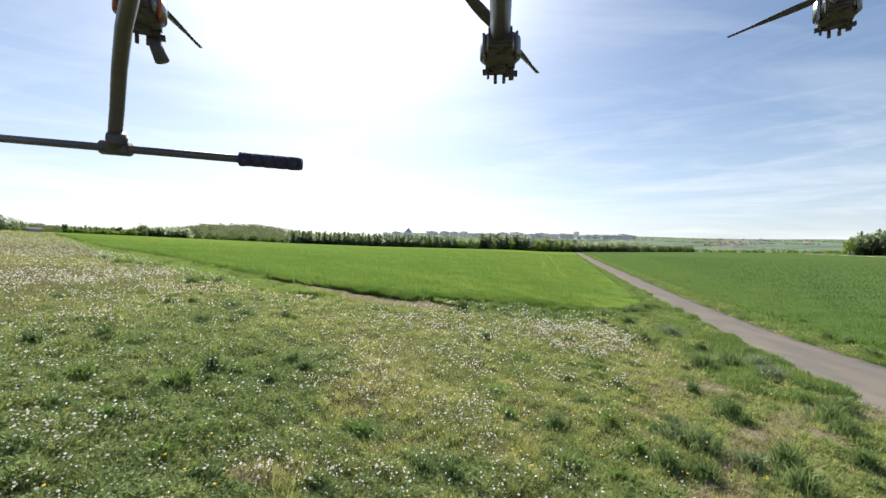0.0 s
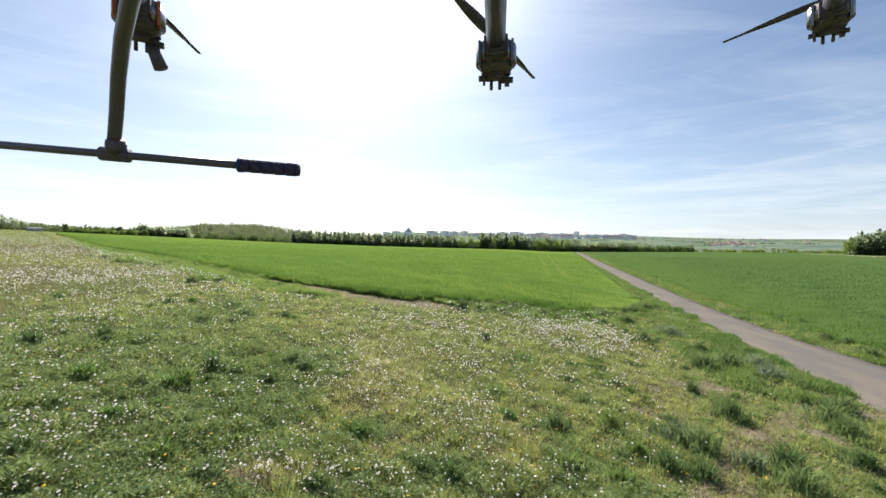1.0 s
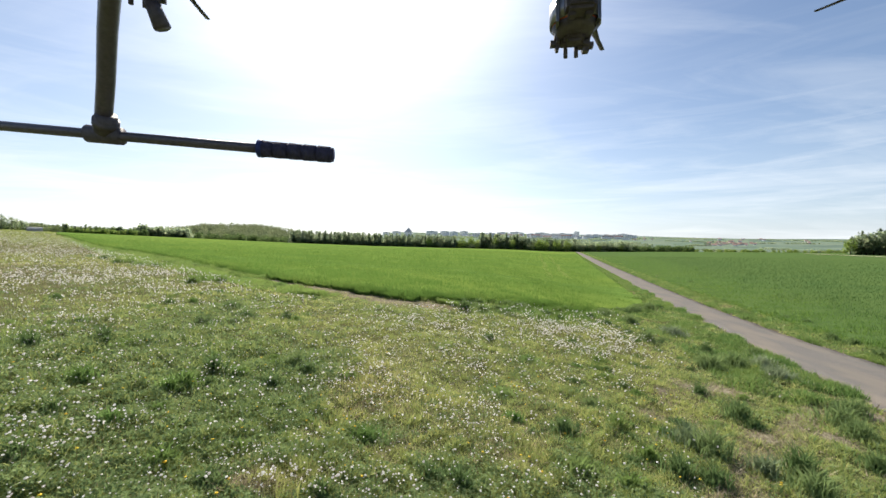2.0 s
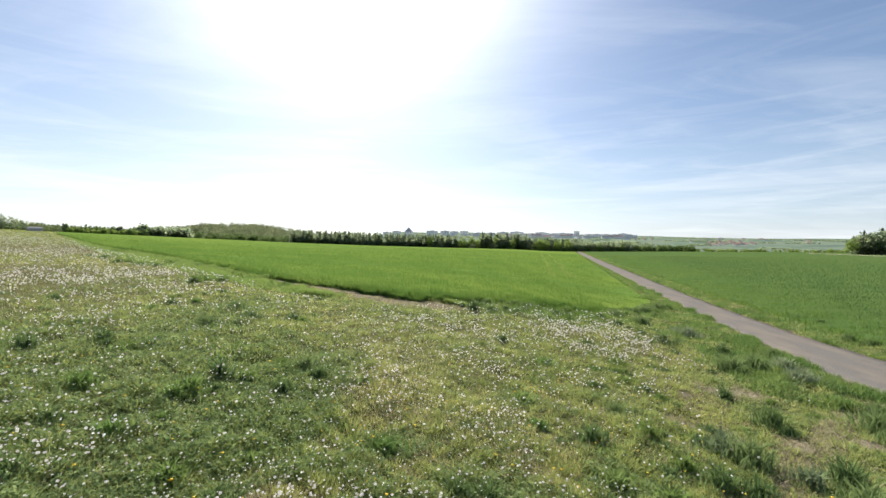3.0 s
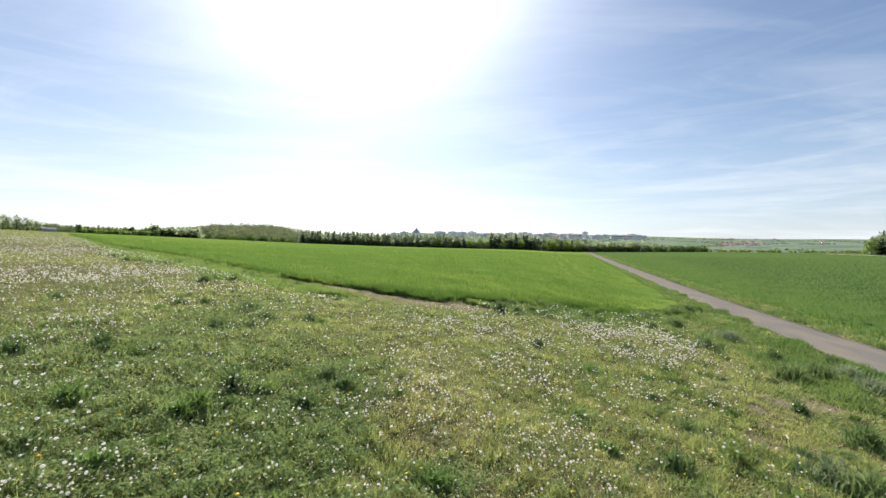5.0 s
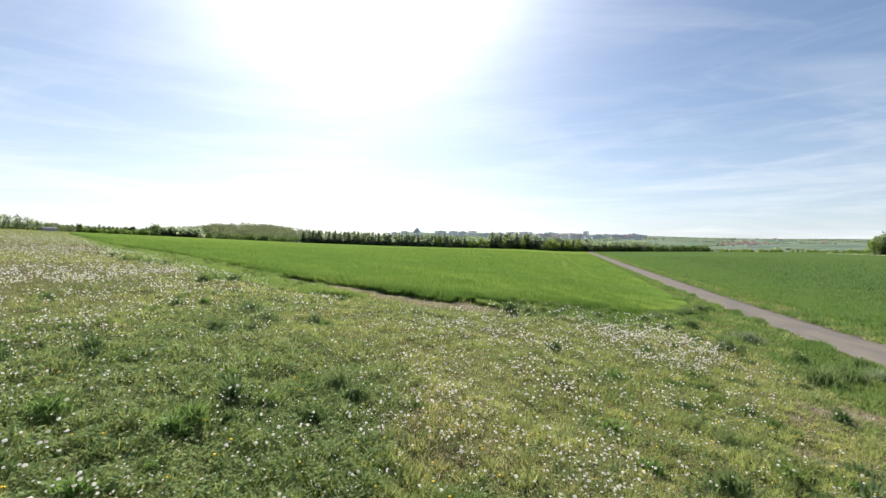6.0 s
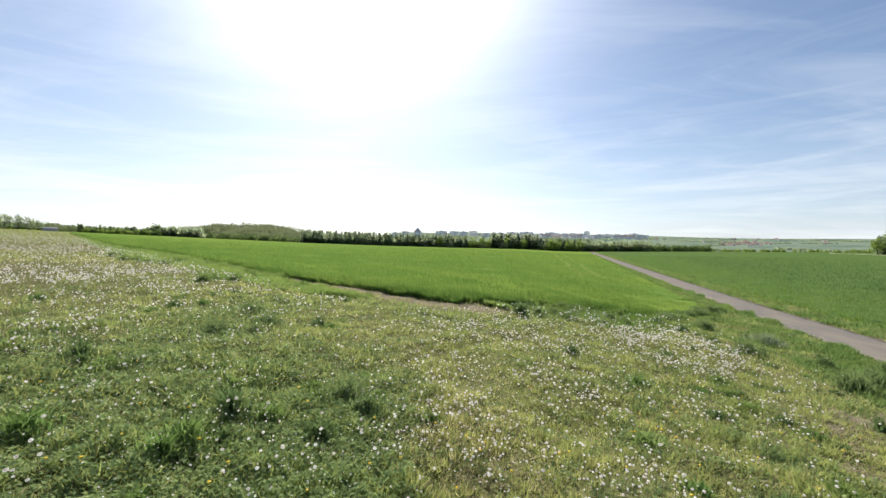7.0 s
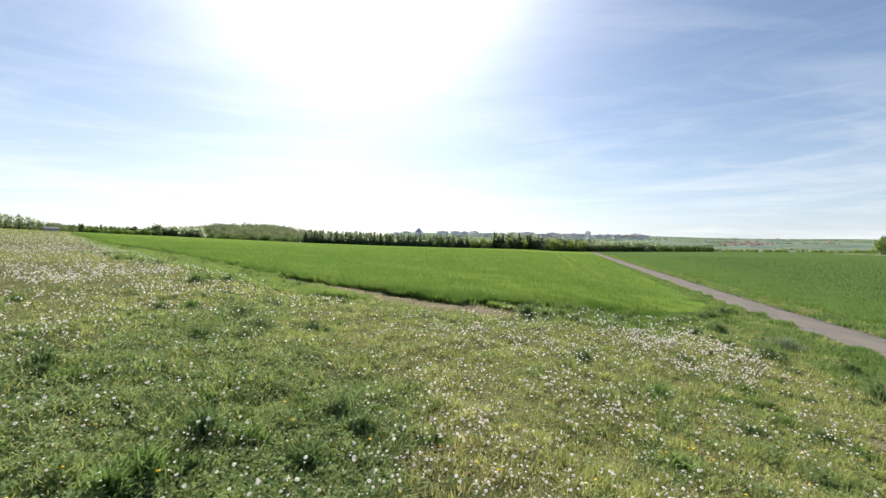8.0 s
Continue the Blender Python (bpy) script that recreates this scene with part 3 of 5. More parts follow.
tagged(blades("meadow_herbs", x, y, up * rng.uniform(0.5, 1.3, len(x)), (0.016 + 0.0013 * r) * rng.uniform(0.7, 1.3, len(x)), M_LEAF, 1.5), "dark green broad-leaved herbs growing in patches", "herbs", kind="stuff")

# low rosettes of small leaves between the blades
x, y = scatter(520000, 2.2, 26, -54, 40)
ok = off_crop(x, y) & (rng.random(len(x)) < np.clip(0.9 * lush(x, y) - 0.05 + 0.35 * ripple(x, y, 0.3, 28), 0, 0.85) * np.clip(1.3 - x / 5, 0.3, 1)) & (bare(x, y) < 0.3)
x, y = x[ok], y[ok]
r = np.hypot(x, y)
tagged(leaves("clover_leaves", x, y, turf(x, y) + (0.03 + 0.07 * np.clip(0.3 + tussock(x, y), 0, 1.2)) * rng.uniform(0.5, 1.4, len(x)), (0.010 + 0.0009 * r) * rng.uniform(0.6, 1.4, len(x)), M_LEAF),
       "small round green leaves forming low patches", "herbs", kind="stuff")

# the same turf and herbs all round, behind and beside the flight
r = 0.5 * (22 / 0.5) ** (rng.random(240000) ** 0.75)
a = rng.uniform(0, 2 * np.pi, len(r))
x, y = r * np.sin(a), r * np.cos(a)
az = np.arctan2(x, y) + 0.10 * ripple(x, y, 0.7, 31)
ok = ((np.abs(az) > 0.93) | (r < 2.4)) & off_crop(x, y) & (rng.random(len(x)) > bare(x, y) * 0.95) & (rng.random(len(x)) < 0.66 + 0.5 * ripple(x, y, 0.22, 21))
x, y, r = x[ok], y[ok], r[ok]
g = lush(x, y)
green = rng.random(len(x)) < np.clip(g * 1.6 - 0.15, 0.08, 0.95)
tall = (0.055 + 0.04 * g) * rng.uniform(0.5, 1.5, len(x))
wide = (0.009 + 0.0022 * r) * rng.uniform(0.6, 1.4, len(x))
for name, pick, mat, label in (("outer_grass", ~green, M_GRASS, "short yellow-green meadow grass round the take-off place"), ("outer_turf", green, M_TURF, "fresh green turf in patches round the take-off place")):
    tagged(blades(name, x[pick], y[pick], tall[pick], wide[pick], mat, 1.4, plain=True), label, "grass", kind="stuff")
pick = rng.random(len(x)) < 0.4 * g
tagged(blades("outer_herbs", x[pick] + 0.02, y[pick], rng.uniform(0.02, 0.05, pick.sum()), 0.02 + 0.003 * r[pick], M_LEAF, 1.6), "dark green herbs round the take-off place", "herbs", kind="stuff")

# longer grass along the wheat and on the verges of the path
x, y = scatter(150000, 6, 160, -50, 40)
ok = off_crop(x, y) & (wheat_depth(x, y) > -1.6 - 0.9 * ripple(x, y, 1.2, 9) - 2.6 * np.clip((-np.arctan2(x, y) - 0.25) / 0.3, 0, 1)) & (bare(x, y) < 0.25) & (rng.random(len(x)) < 0.75 + 0.4 * ripple(x, y, 0.9, 13))
x, y = x[ok], y[ok]
ba = np.radians(rng.uniform(-43, 2, 130000))
be = np.interp(ba, EDGE_AZ, EDGE_R)
br = be - 0.1 - rng.random(len(ba)) ** 1.2 * be * (0.05 + 0.75 * np.clip(-ba - 0.2, 0, 0.34))
keep = (rng.random(len(ba)) < 0.55 + 0.6 * ripple(br * np.sin(ba), br * np.cos(ba), 0.9, 13)) & (bare(br * np.sin(ba), br * np.cos(ba)) < 0.2)
x, y = np.append(x, (br * np.sin(ba))[keep]), np.append(y, (br * np.cos(ba))[keep])
r = np.hypot(x, y)
tagged(blades("margin_grass", x, y, (0.14 + 0.10 * ripple(x, y, 0.9, 13)) * rng.uniform(0.6, 1.4, len(x)), (0.010 + 0.0010 * r) * rng.uniform(0.7, 1.3, len(x)), M_MARGIN, 0.9, plain=True),
       "long yellow-green grass in a strip before the wheat", "grass", kind="stuff")
vy = 9 * (260 / 9) ** rng.random(240000)
h = np.interp(vy, PATH_Y, PATH_HALF)
left = rng.random(len(vy)) < 0.62
vs = np.where(left, -h - (3.0 + 5.5 * np.clip((vy - 15) / 9, 0, 1)) * rng.random(len(vy)) ** 2.2, h + 4.0 * rng.random(len(vy)) ** 1.6)
vx = np.interp(vy, PATH_Y, PATH_X) + vs / 0.95
keep = (wheat_depth(vx, vy) < 0.1) & (rng.random(len(vy)) < 0.8 + 0.4 * ripple(vx, vy, 0.9, 13) - bare(vx, vy))
x, y = vx[keep], vy[keep]
r = np.hypot(x, y)
tagged(blades("verge_grass", x, y, (0.13 + 0.10 * ripple(x, y, 0.9, 13)) * np.clip(1.25 - (np.abs(path_side(x, y)[0]) - 1.5) / 9, 0.5, 1) * rng.uniform(0.6, 1.4, len(x)), (0.010 + 0.0011 * r) * rng.uniform(0.7, 1.3, len(x)), M_VERGE, 0.9, plain=True),
       "long fresh green grass along the path", "grass", kind="stuff")

# dry stalks lying over worn ground
x, y = scatter(240000, 2.2, 70)
ok = off_crop(x, y) & (rng.random(len(x)) < 0.12 + bare(x, y) * (1 - bare(x, y)) * 3 + 0.10 * np.clip(1 - lush(x, y) * 1.5, 0, 1) + 0.6 * zones(DRY, x, y))
x, y = x[ok], y[ok]
tagged(blades("dry_grass", x, y, rng.uniform(0.06, 0.15, len(x)), (0.006 + 0.0013 * np.hypot(x, y)) * rng.uniform(0.7, 1.3, len(x)), M_STRAW, 2.2, plain=True), "dry straw-coloured stalks lying in thin turf", "grass", kind="stuff")

# the ragged front rows of the wheat
ba = np.radians(rng.uniform(-42, 27.5, 110000))
be = np.interp(ba, EDGE_AZ, EDGE_R)
br = be + 0.05 + (0.5 + 0.02 * be) * rng.random(len(ba)) ** 1.2 + 0.22 * ripple(ba * be, 0 * ba, 0.7, 8)
x, y = br * np.sin(ba), br * np.cos(ba)
keep = off_path(x, y) & (rng.random(len(ba)) < 0.7 + 0.5 * ripple(x, y, 0.35, 19))
x, y, ba, be = x[keep], y[keep], ba[keep], be[keep]
tagged(blades("wheat_front", x, y, (0.29 + 0.12 * ripple(x, y, 0.9, 14)) * np.clip((0.49 - ba) / 0.18, 0.3, 1) * rng.uniform(0.6, 1.15, len(x)), (0.010 + 0.0010 * be) * rng.uniform(0.7, 1.3, len(x)), M_CROP, 0.55, plain=True),
       "ragged front rows of bright green young wheat", "wheat", kind="stuff")

# the wheat's near plants
x, y = scatter(430000, 10, 190, -46, 31, 0.85)
d = wheat_depth(x, y)
stray = np.clip((np.arctan2(x, y) - 0.1) / 0.15, 0, 1) * 4.2 * rng.random(len(x)) ** 1.4
ok = (d > 0.05 - stray) & off_path(x, y) & (rng.random(len(x)) < np.clip(1.2 - d / 70, 0.15, 1))
x, y, d = x[ok], y[ok], d[ok]
r = np.hypot(x, y)
tagged(blades("wheat_plants", x, y, (0.42 + 0.06 * ripple(x, y, 1.4, 14)) * np.clip(0.8 + 0.4 * d, 0.5, 1) * np.clip((0.47 - np.arctan2(x, y)) / 0.16, 0.3, 1) * rng.uniform(0.75, 1.2, len(x)), (0.012 + 0.0011 * r) * rng.uniform(0.7, 1.3, len(x)), M_CROP, 0.45, plain=True),
       "dense bright green young wheat plants", "wheat", kind="stuff")
x, y = scatter(170000, 16, 160, 14, 58)
s, h = path_side(x, y)
ok = (s > h + 1.6) & (rng.random(len(x)) < np.clip(1.2 - (s - h) / 70, 0.15, 1))
x, y, s, h = x[ok], y[ok], s[ok], h[ok]
r = np.hypot(x, y)
pale = (s - h) < 4.2 + 1.6 * ripple(x, y, 2.4, 4) + 2.2 * rng.standard_normal(len(x)) + 0.10 * y
tagged(blades("oat_plants", x[pale], y[pale], 0.27 * rng.uniform(0.75, 1.2, pale.sum()), (0.012 + 0.0010 * r[pale]) * rng.uniform(0.7, 1.3, pale.sum()), M_CROP, 0.45, plain=True), "bright green self-sown plants along the edge of the barley", "field edge", kind="stuff")
x, y, r = x[~pale], y[~pale], r[~pale]
tagged(blades("barley_plants", x, y, 0.27 * rng.uniform(0.75, 1.2, len(x)), (0.012 + 0.0010 * r) * rng.uniform(0.7, 1.3, len(x)), M_BARLEY, 0.45, plain=True), "dense blue-green young barley plants", "barley", kind="stuff")


# ------------------------------------------------------------------ flower heads
def ball(fine):
    """Corners and triangles of a ball of twenty faces, or of eight."""
    if not fine:
        v = np.array([(1, 0, 0), (0, 1, 0), (-1, 0, 0), (0, -1, 0), (0, 0, 1), (0, 0, -1)], float)
        return v, np.array([(0, 1, 4), (1, 2, 4), (2, 3, 4), (3, 0, 4), (1, 0, 5), (2, 1, 5), (3, 2, 5), (0, 3, 5)])
    bm = bmesh.new()
    bmesh.ops.create_icosphere(bm, subdivisions=1, radius=1.0)
    v = np.array([q.co[:] for q in bm.verts])
    f = np.array([[q.index for q in p.verts] for p in bm.faces])
    bm.free()
    return v, f


# flowery patches: x, y, spread across and along, strength
DRIFTS_LEFT = [(-28.5, 28.8, 5.4, 16.0, 1.0), (-58.0, 54.0, 20.0, 22.0, 0.7), (-13.6, 17.7, 2.7, 5.0, 0.9), (-14.1, 14.6, 2.24, 5.0, 0.9), (-7.5, 7.86, 0.66, 2.25, 1.5), (-9.0, 13.5, 0.94, 2.7, 1.0), (-3.9, 14.5, 1.12, 1.0, 2.2),
               (-1.4, 8.04, 0.56, 2.23, 2.0), (-1.0, 6.9, 0.6, 0.8, 1.6), (-0.48, 7.74, 0.54, 1.27, 1.3), (-1.55, 4.16, 0.64, 0.29, 2.6), (-1.26, 5.93, 0.41, 0.57, 2.2), (-3.77, 5.72, 1.59, 1.38, 0.25), (-3.66, 4.05, 0.85, 0.75, 1.3), (-0.4, 4.26, 0.48, 0.24, 1.6)]
DRIFTS_RIGHT = [(-0.79, 11.76, 0.98, 1.87, 1.5), (1.37, 12.0, 1.17, 1.5, 1.3), (4.03, 13.04, 1.27, 2.33, 2.2), (5.93, 13.64, 1.14, 2.0, 4.2), (4.99, 11.07, 0.77, 1.02, 1.8), (4.02, 9.01, 0.56, 0.54, 2.4),
                (0.53, 8.53, 0.71, 1.14, 1.4), (1.5, 8.63, 0.72, 1.59, 0.9), (0.73, 5.87, 0.65, 0.54, 1.8), (0.4, 4.57, 0.38, 0.32, 1.8), (1.29, 4.81, 0.47, 0.37, 1.4), (2.56, 8.14, 0.57, 1.08, 0.9),
                (8.22, 15.3, 0.45, 1.2, 1.5), (10.95, 16.7, 0.4, 0.8, 0.8), (10.52, 12.96, 0.3, 0.5, 0.5)]


def flowery(x, y):
    """Seed heads to the square metre."""
    out = 0.45 + zones(DRIFTS_LEFT, x, y) + 1.35 * zones(DRIFTS_RIGHT, x, y)
    out = out * np.clip(0.7 + 0.75 * ripple(x, y, 0.9, 15) + 0.9 * ripple(x, y, 0.28, 16) + 0.4 * ripple(x, y, 0.11, 18), 0.02, 2.6)
    return (42 + 60 * np.clip(1 - np.hypot(x, y) / 8, 0, 1)) * out * np.clip(1.6 - (x - 0.33 * (y - 5.6)) / 3.0, 0.02, 1)


def heads(name, x, y, size, up, mat, squash, label):
    """Small uneven balls on the places x, y, up metres over the turf; far ones of eight faces only."""
    n = len(x)
    mid = np.stack([x, y, turf(x, y) + up], -1)
    far = np.hypot(x, y) > 9
    vs, fs, k = [], [], 0
    for pick, (bv, bf) in ((~far, ball(1)), (far, ball(0))):
        m = int(pick.sum())
        wob = 1 + 0.12 * rng.standard_normal((m, len(bv), 1))
        vs.append((mid[pick][:, None] + size[pick][:, None, None] * np.array([1, 1, squash]) * bv[None] * wob).reshape(-1, 3))
        fs.append((bf[None] + len(bv) * np.arange(m)[:, None, None]).reshape(-1, 3) + k)
        k += m * len(bv)
    return tagged(bulk(name, np.vstack(vs), np.vstack(fs), mat), label, "flowers", kind="stuff")


x, y = scatter(420000, 2.2, 200, -54, 40)
r = np.hypot(x, y)
offered = 420000 / (math.log(200 / 2.2) * radians(94)) / r ** 2
want = flowery(x, y) * np.clip(14 / r, 0.12, 1)
ok = (wheat_depth(x, y) < -0.6 - 0.19 * r * np.clip(-np.arctan2(x, y) * 4, 0, 1)) & off_path(x, y) & (rng.random(len(x)) < want / offered) & (bare(x, y) < 0.5)
x, y = x[ok], y[ok]
ro = 0.8 * (26 / 0.8) ** rng.random(30000)
ao = rng.uniform(0.95, 2 * np.pi - 0.95, len(ro))
xo, yo = ro * np.sin(ao), ro * np.cos(ao)
ok = (rng.random(len(ro)) < 0.5 * flowery(xo, yo) * ro ** 2 / 1950) & off_path(xo, yo) & (bare(xo, yo) < 0.5)
x, y = np.append(x, xo[ok]), np.append(y, yo[ok])
r = np.hypot(x, y)
size = (0.0082 + 0.0115 * rng.random(len(x)) ** 1.6) * np.clip(r / 7, 0.75, 3.2) ** 0.65
up = rng.uniform(0.12, 0.26, len(x)) + 0.03 * lush(x, y)
heads("dandelion_seed_heads", x, y, size, up, M_PUFF, 0.8, "white round dandelion seed heads standing in the grass")
# small daisies between them, on the side away from the path
xd, yd = scatter(120000, 2.2, 14, -54, 10)
rd = np.hypot(xd, yd)
thick = 95 * np.clip(0.75 - xd / 2.5, 0, 1) * np.clip(0.6 + 0.8 * ripple(xd, yd, 0.5, 26) + 0.6 * ripple(xd, yd, 0.2, 27), 0.05, 2)
ok = (rng.random(len(xd)) < thick * rd ** 2 * math.log(14 / 2.2) * radians(64) / 120000) & (wheat_depth(xd, yd) < -1.5) & (bare(xd, yd) < 0.4)
xd, yd = xd[ok], yd[ok]
heads("daisies", xd, yd, rng.uniform(0.0055, 0.0095, len(xd)), rng.uniform(0.11, 0.19, len(xd)), M_PUFF, 0.55, "small white daisies scattered through the green turf")
near = r < 16
tagged(blades("dandelion_stems", x[near], y[near], up[near], 0.0045 + 0 * x[near], M_STEM, 0.05), "thin pale stems under dandelion seed heads", "stems", kind="stuff")

x, y = scatter(3400, 2.2, 22, -54, 40)
ok = (wheat_depth(x, y) < -0.5) & (rng.random(len(x)) < 0.09 * np.clip(np.hypot(x, y) / 5, 0.6, 1.5)) & (bare(x, y) < 0.4) & off_path(x, y)
x, y = x[ok], y[ok]
heads("yellow_dandelions", x, y, rng.uniform(0.012, 0.019, len(x)), rng.uniform(0.06, 0.14, len(x)), M_YELLOW, 0.5, "yellow dandelion flowers scattered in the grass")


# ------------------------------------------------------------------ single clumps of coarse grass
def tuft(px, py, spread, tall, look_="dark"):
    spread *= 1.25
    n = int(190 * spread / 0.35) + 40
    q, a = np.abs(rng.standard_normal(n)) * spread * 0.55, rng.uniform(0, 2 * np.pi, n)
    x, y = px + q * np.cos(a), py + 0.8 * q * np.sin(a)
    z0 = float(turf(px, py))
    mat, label = {"dark": (M_TUFT, "dark green clump of tall coarse grass"), "grey": (M_SAGE, "grey-green clump of soft herbs beside the path"), "fresh": (M_VERGE, "fresh green clump of long meadow grass")}[look_]
    ob = blades("grass_tuft", x - px, y - py, tall * rng.uniform(0.5, 1.1, n) * (1.1 - 0.5 * np.minimum(q / spread, 1.2)), rng.uniform(0.010, 0.02, n) + 0.0003 * py, mat, 1.0,
                base=turf(x, y) - z0, joined=True)
    ob.location = (px, py, z0)
    return tagged(ob, label, "grass clump", "grass clumps in the meadow")


# x, y, half width and height of the clumps that stand out
TUFTS_MEADOW = [(-3.66, 6.6, 0.19, 0.27), (-6.47, 7.87, 0.14, 0.26), (-7.18, 7.18, 0.19, 0.25), (0.82, 15.25, 0.23, 0.47), (1.31, 11.43, 0.21, 0.16), (1.88, 6.3, 0.27, 0.19), (-2.65, 6.47, 0.23, 0.15),
                (-6.03, 11.74, 0.41, 0.22), (-5.77, 9.92, 0.34, 0.16), (-10.98, 11.61, 0.24, 0.14), (-7.86, 11.78, 0.21, 0.17), (0.21, 4.6, 0.19, 0.16), (-0.12, 4.62, 0.19, 0.14), (-6.2, 7.59, 0.11, 0.13),
                (-5.55, 7.72, 0.19, 0.15), (-5.14, 10.76, 0.3, 0.15), (-4.2, 11.04, 0.23, 0.18), (-2.67, 7.52, 0.31, 0.18), (-2.34, 7.15, 0.2, 0.14), (-4.6, 4.92, 0.17, 0.15), (-4.03, 3.97, 0.17, 0.14),
                (-1.17, 4.07, 0.17, 0.13)]
TUFTS_SLOPE = [(7.07, 14.14, 0.33, 0.4), (8.42, 25.84, 0.25, 0.24), (8.29, 18.01, 0.38, 0.34), (6.81, 16.93, 0.24, 0.2), (7.46, 11.43, 0.48, 0.41), (8.57, 11.99, 0.5, 0.4), (8.64, 13.42, 0.28, 0.22),
               (5.81, 9.2, 0.15, 0.22), (5.69, 7.85, 0.27, 0.37), (5.73, 7.5, 0.16, 0.18), (4.04, 6.16, 0.34, 0.37), (3.2, 5.51, 0.23, 0.26), (3.6, 5.41, 0.23, 0.23), (7.81, 8.04, 0.39, 0.42),
               (7.56, 7.45, 0.31, 0.32), (8.65, 8.66, 0.36, 0.31), (5.13, 5.88, 0.29, 0.35), (4.89, 5.38, 0.34, 0.32), (6.71, 6.33, 0.22, 0.26)]
TUFTS_PATH = [(11.38, 22.42, 0.41, 0.42), (10.19, 13.37, 0.37, 0.28), (17.25, 19.35, 0.22, 0.27), (15.29, 16.07, 0.27, 0.27), (14.56, 13.63, 0.32, 0.32), (16.46, 22.33, 0.31, 0.21), (24.61, 40.41, 0.39, 0.29),
              (25.08, 47.76, 0.4, 0.28), (17.4, 20.67, 0.29, 0.24), (15.44, 15.37, 0.28, 0.22)]
TUFTS_GREY = [(9.04, 15.98, 0.61, 0.34), (9.57, 12.2, 0.42, 0.29), (8.96, 10.92, 0.46, 0.34), (3.86, 6.46, 0.27, 0.31), (4.61, 5.84, 0.24, 0.24)]
TUFTS_LONG = [(-10.35, 16.89, 0.31, 0.36), (-10.34, 17.45, 0.29, 0.33), (-9.48, 17.44, 0.27, 0.29), (-24.91, 28.78, 0.28, 0.2), (-23.11, 27.82, 0.39, 0.23), (-19.94, 25.06, 0.42, 0.27), (-17.63, 23.83, 0.46, 0.28),
              (-19.24, 25.06, 0.42, 0.27), (-16.6, 23.56, 0.39, 0.25), (-17.26, 25.75, 0.36, 0.24), (-24.3, 30, 0.33, 0.21)]
TUFTS_FRESH = [(3.72, 16.13, 0.49, 0.23), (4.8, 16.79, 0.3, 0.24), (1.1, 7.47, 0.31, 0.14), (1.77, 5.27, 0.33, 0.15), (2.11, 9.85, 0.34, 0.16), (3.79, 9.4, 0.2, 0.11), (-0.96, 5.27, 0.29, 0.14),
               (-2.81, 4.2, 0.16, 0.18), (-3.77, 5.72, 0.16, 0.2), (-3.69, 5.98, 0.21, 0.21), (-5.14, 5.91, 0.25, 0.21), (-5.77, 7.52, 0.21, 0.16), (-3.28, 6.65, 0.14, 0.16), (-3.81, 4.79, 0.2, 0.15),
               (-2.27, 4.65, 0.13, 0.11), (2.9, 6.77, 0.24, 0.14), (4.07, 10.68, 0.3, 0.15), (1.15, 6.48, 0.18, 0.11), (2.95, 5.88, 0.21, 0.15), (2.34, 5.06, 0.21, 0.16)]
for spots, look_ in ((TUFTS_MEADOW, "dark"), (TUFTS_SLOPE, "dark"), (TUFTS_PATH, "dark"), (TUFTS_GREY, "grey"), (TUFTS_LONG, "fresh"), (TUFTS_FRESH, "fresh")):
    for px, py, spread, tall in spots:
        tuft(px, py, spread, 0.05 + 1.15 * tall, look_)
# long fresh clumps in front of the wheat
for k in range(95):
    a = radians(-39 + 41 * rng.random())
    edge = float(np.interp(a, EDGE_AZ, EDGE_R))
    edge -= rng.uniform(0.3, 1.4 + 3.4 * max(0.0, -a - 0.25)) * (0.6 + 0.02 * edge)
    px, py = edge * math.sin(a), edge * math.cos(a)
    if bare(px, py) < 0.2:
        tuft(px, py, rng.uniform(0.16, 0.4), rng.uniform(0.14, 0.24), "fresh")
# rough growth where the wheat thins out towards the path
for k in range(64):
    a = radians(rng.uniform(4, 28))
    edge = float(np.interp(a, EDGE_AZ, EDGE_R)) + rng.uniform(-2.4, 0.5)
    px, py = edge * math.sin(a), edge * math.cos(a)
    s_, h_ = path_side(px, py)
    if s_ < -h_ - 0.4:
        tuft(px, py, rng.uniform(0.2, 0.5), rng.uniform(0.16, 0.32), "dark" if k % 3 else "fresh")
# smaller clumps over the bank beside the path and among the herbs
for k in range(190):
    if k < 140:
        py = rng.uniform(4, 21)
        px = 0.33 * (py - 5.6) + rng.uniform(1.7, 9.0)
        s_, h_ = path_side(px, py)
        if s_ > -h_ - 0.3:
            continue
    else:
        py = rng.uniform(3.4, 15)
        px = -rng.uniform(0.2, 1.1) * py
    if bare(px, py) < 0.2 and wheat_depth(px, py) < -0.6:
        tuft(px, py, rng.uniform(0.10, 0.26) * (1.5 if k < 60 else 1), rng.uniform(0.09, 0.17), "dark" if rng.random() < (0.65 if k < 140 else 0.2) else "fresh")


# ------------------------------------------------------------------ trees and woods
def rod(bm, p, q, r0, r1=None, seg=14, caps=True):
    p, q = Vector(p), Vector(q)
    g = bmesh.ops.create_cone(bm, segments=seg, radius1=r0, radius2=r0 if r1 is None else r1, depth=(q - p).length, cap_ends=caps)
    bmesh.ops.transform(bm, matrix=Matrix.Translation((p + q) / 2) @ (q - p).to_track_quat("Z", "Y").to_matrix().to_4x4(), verts=g["verts"])
    return g["verts"]


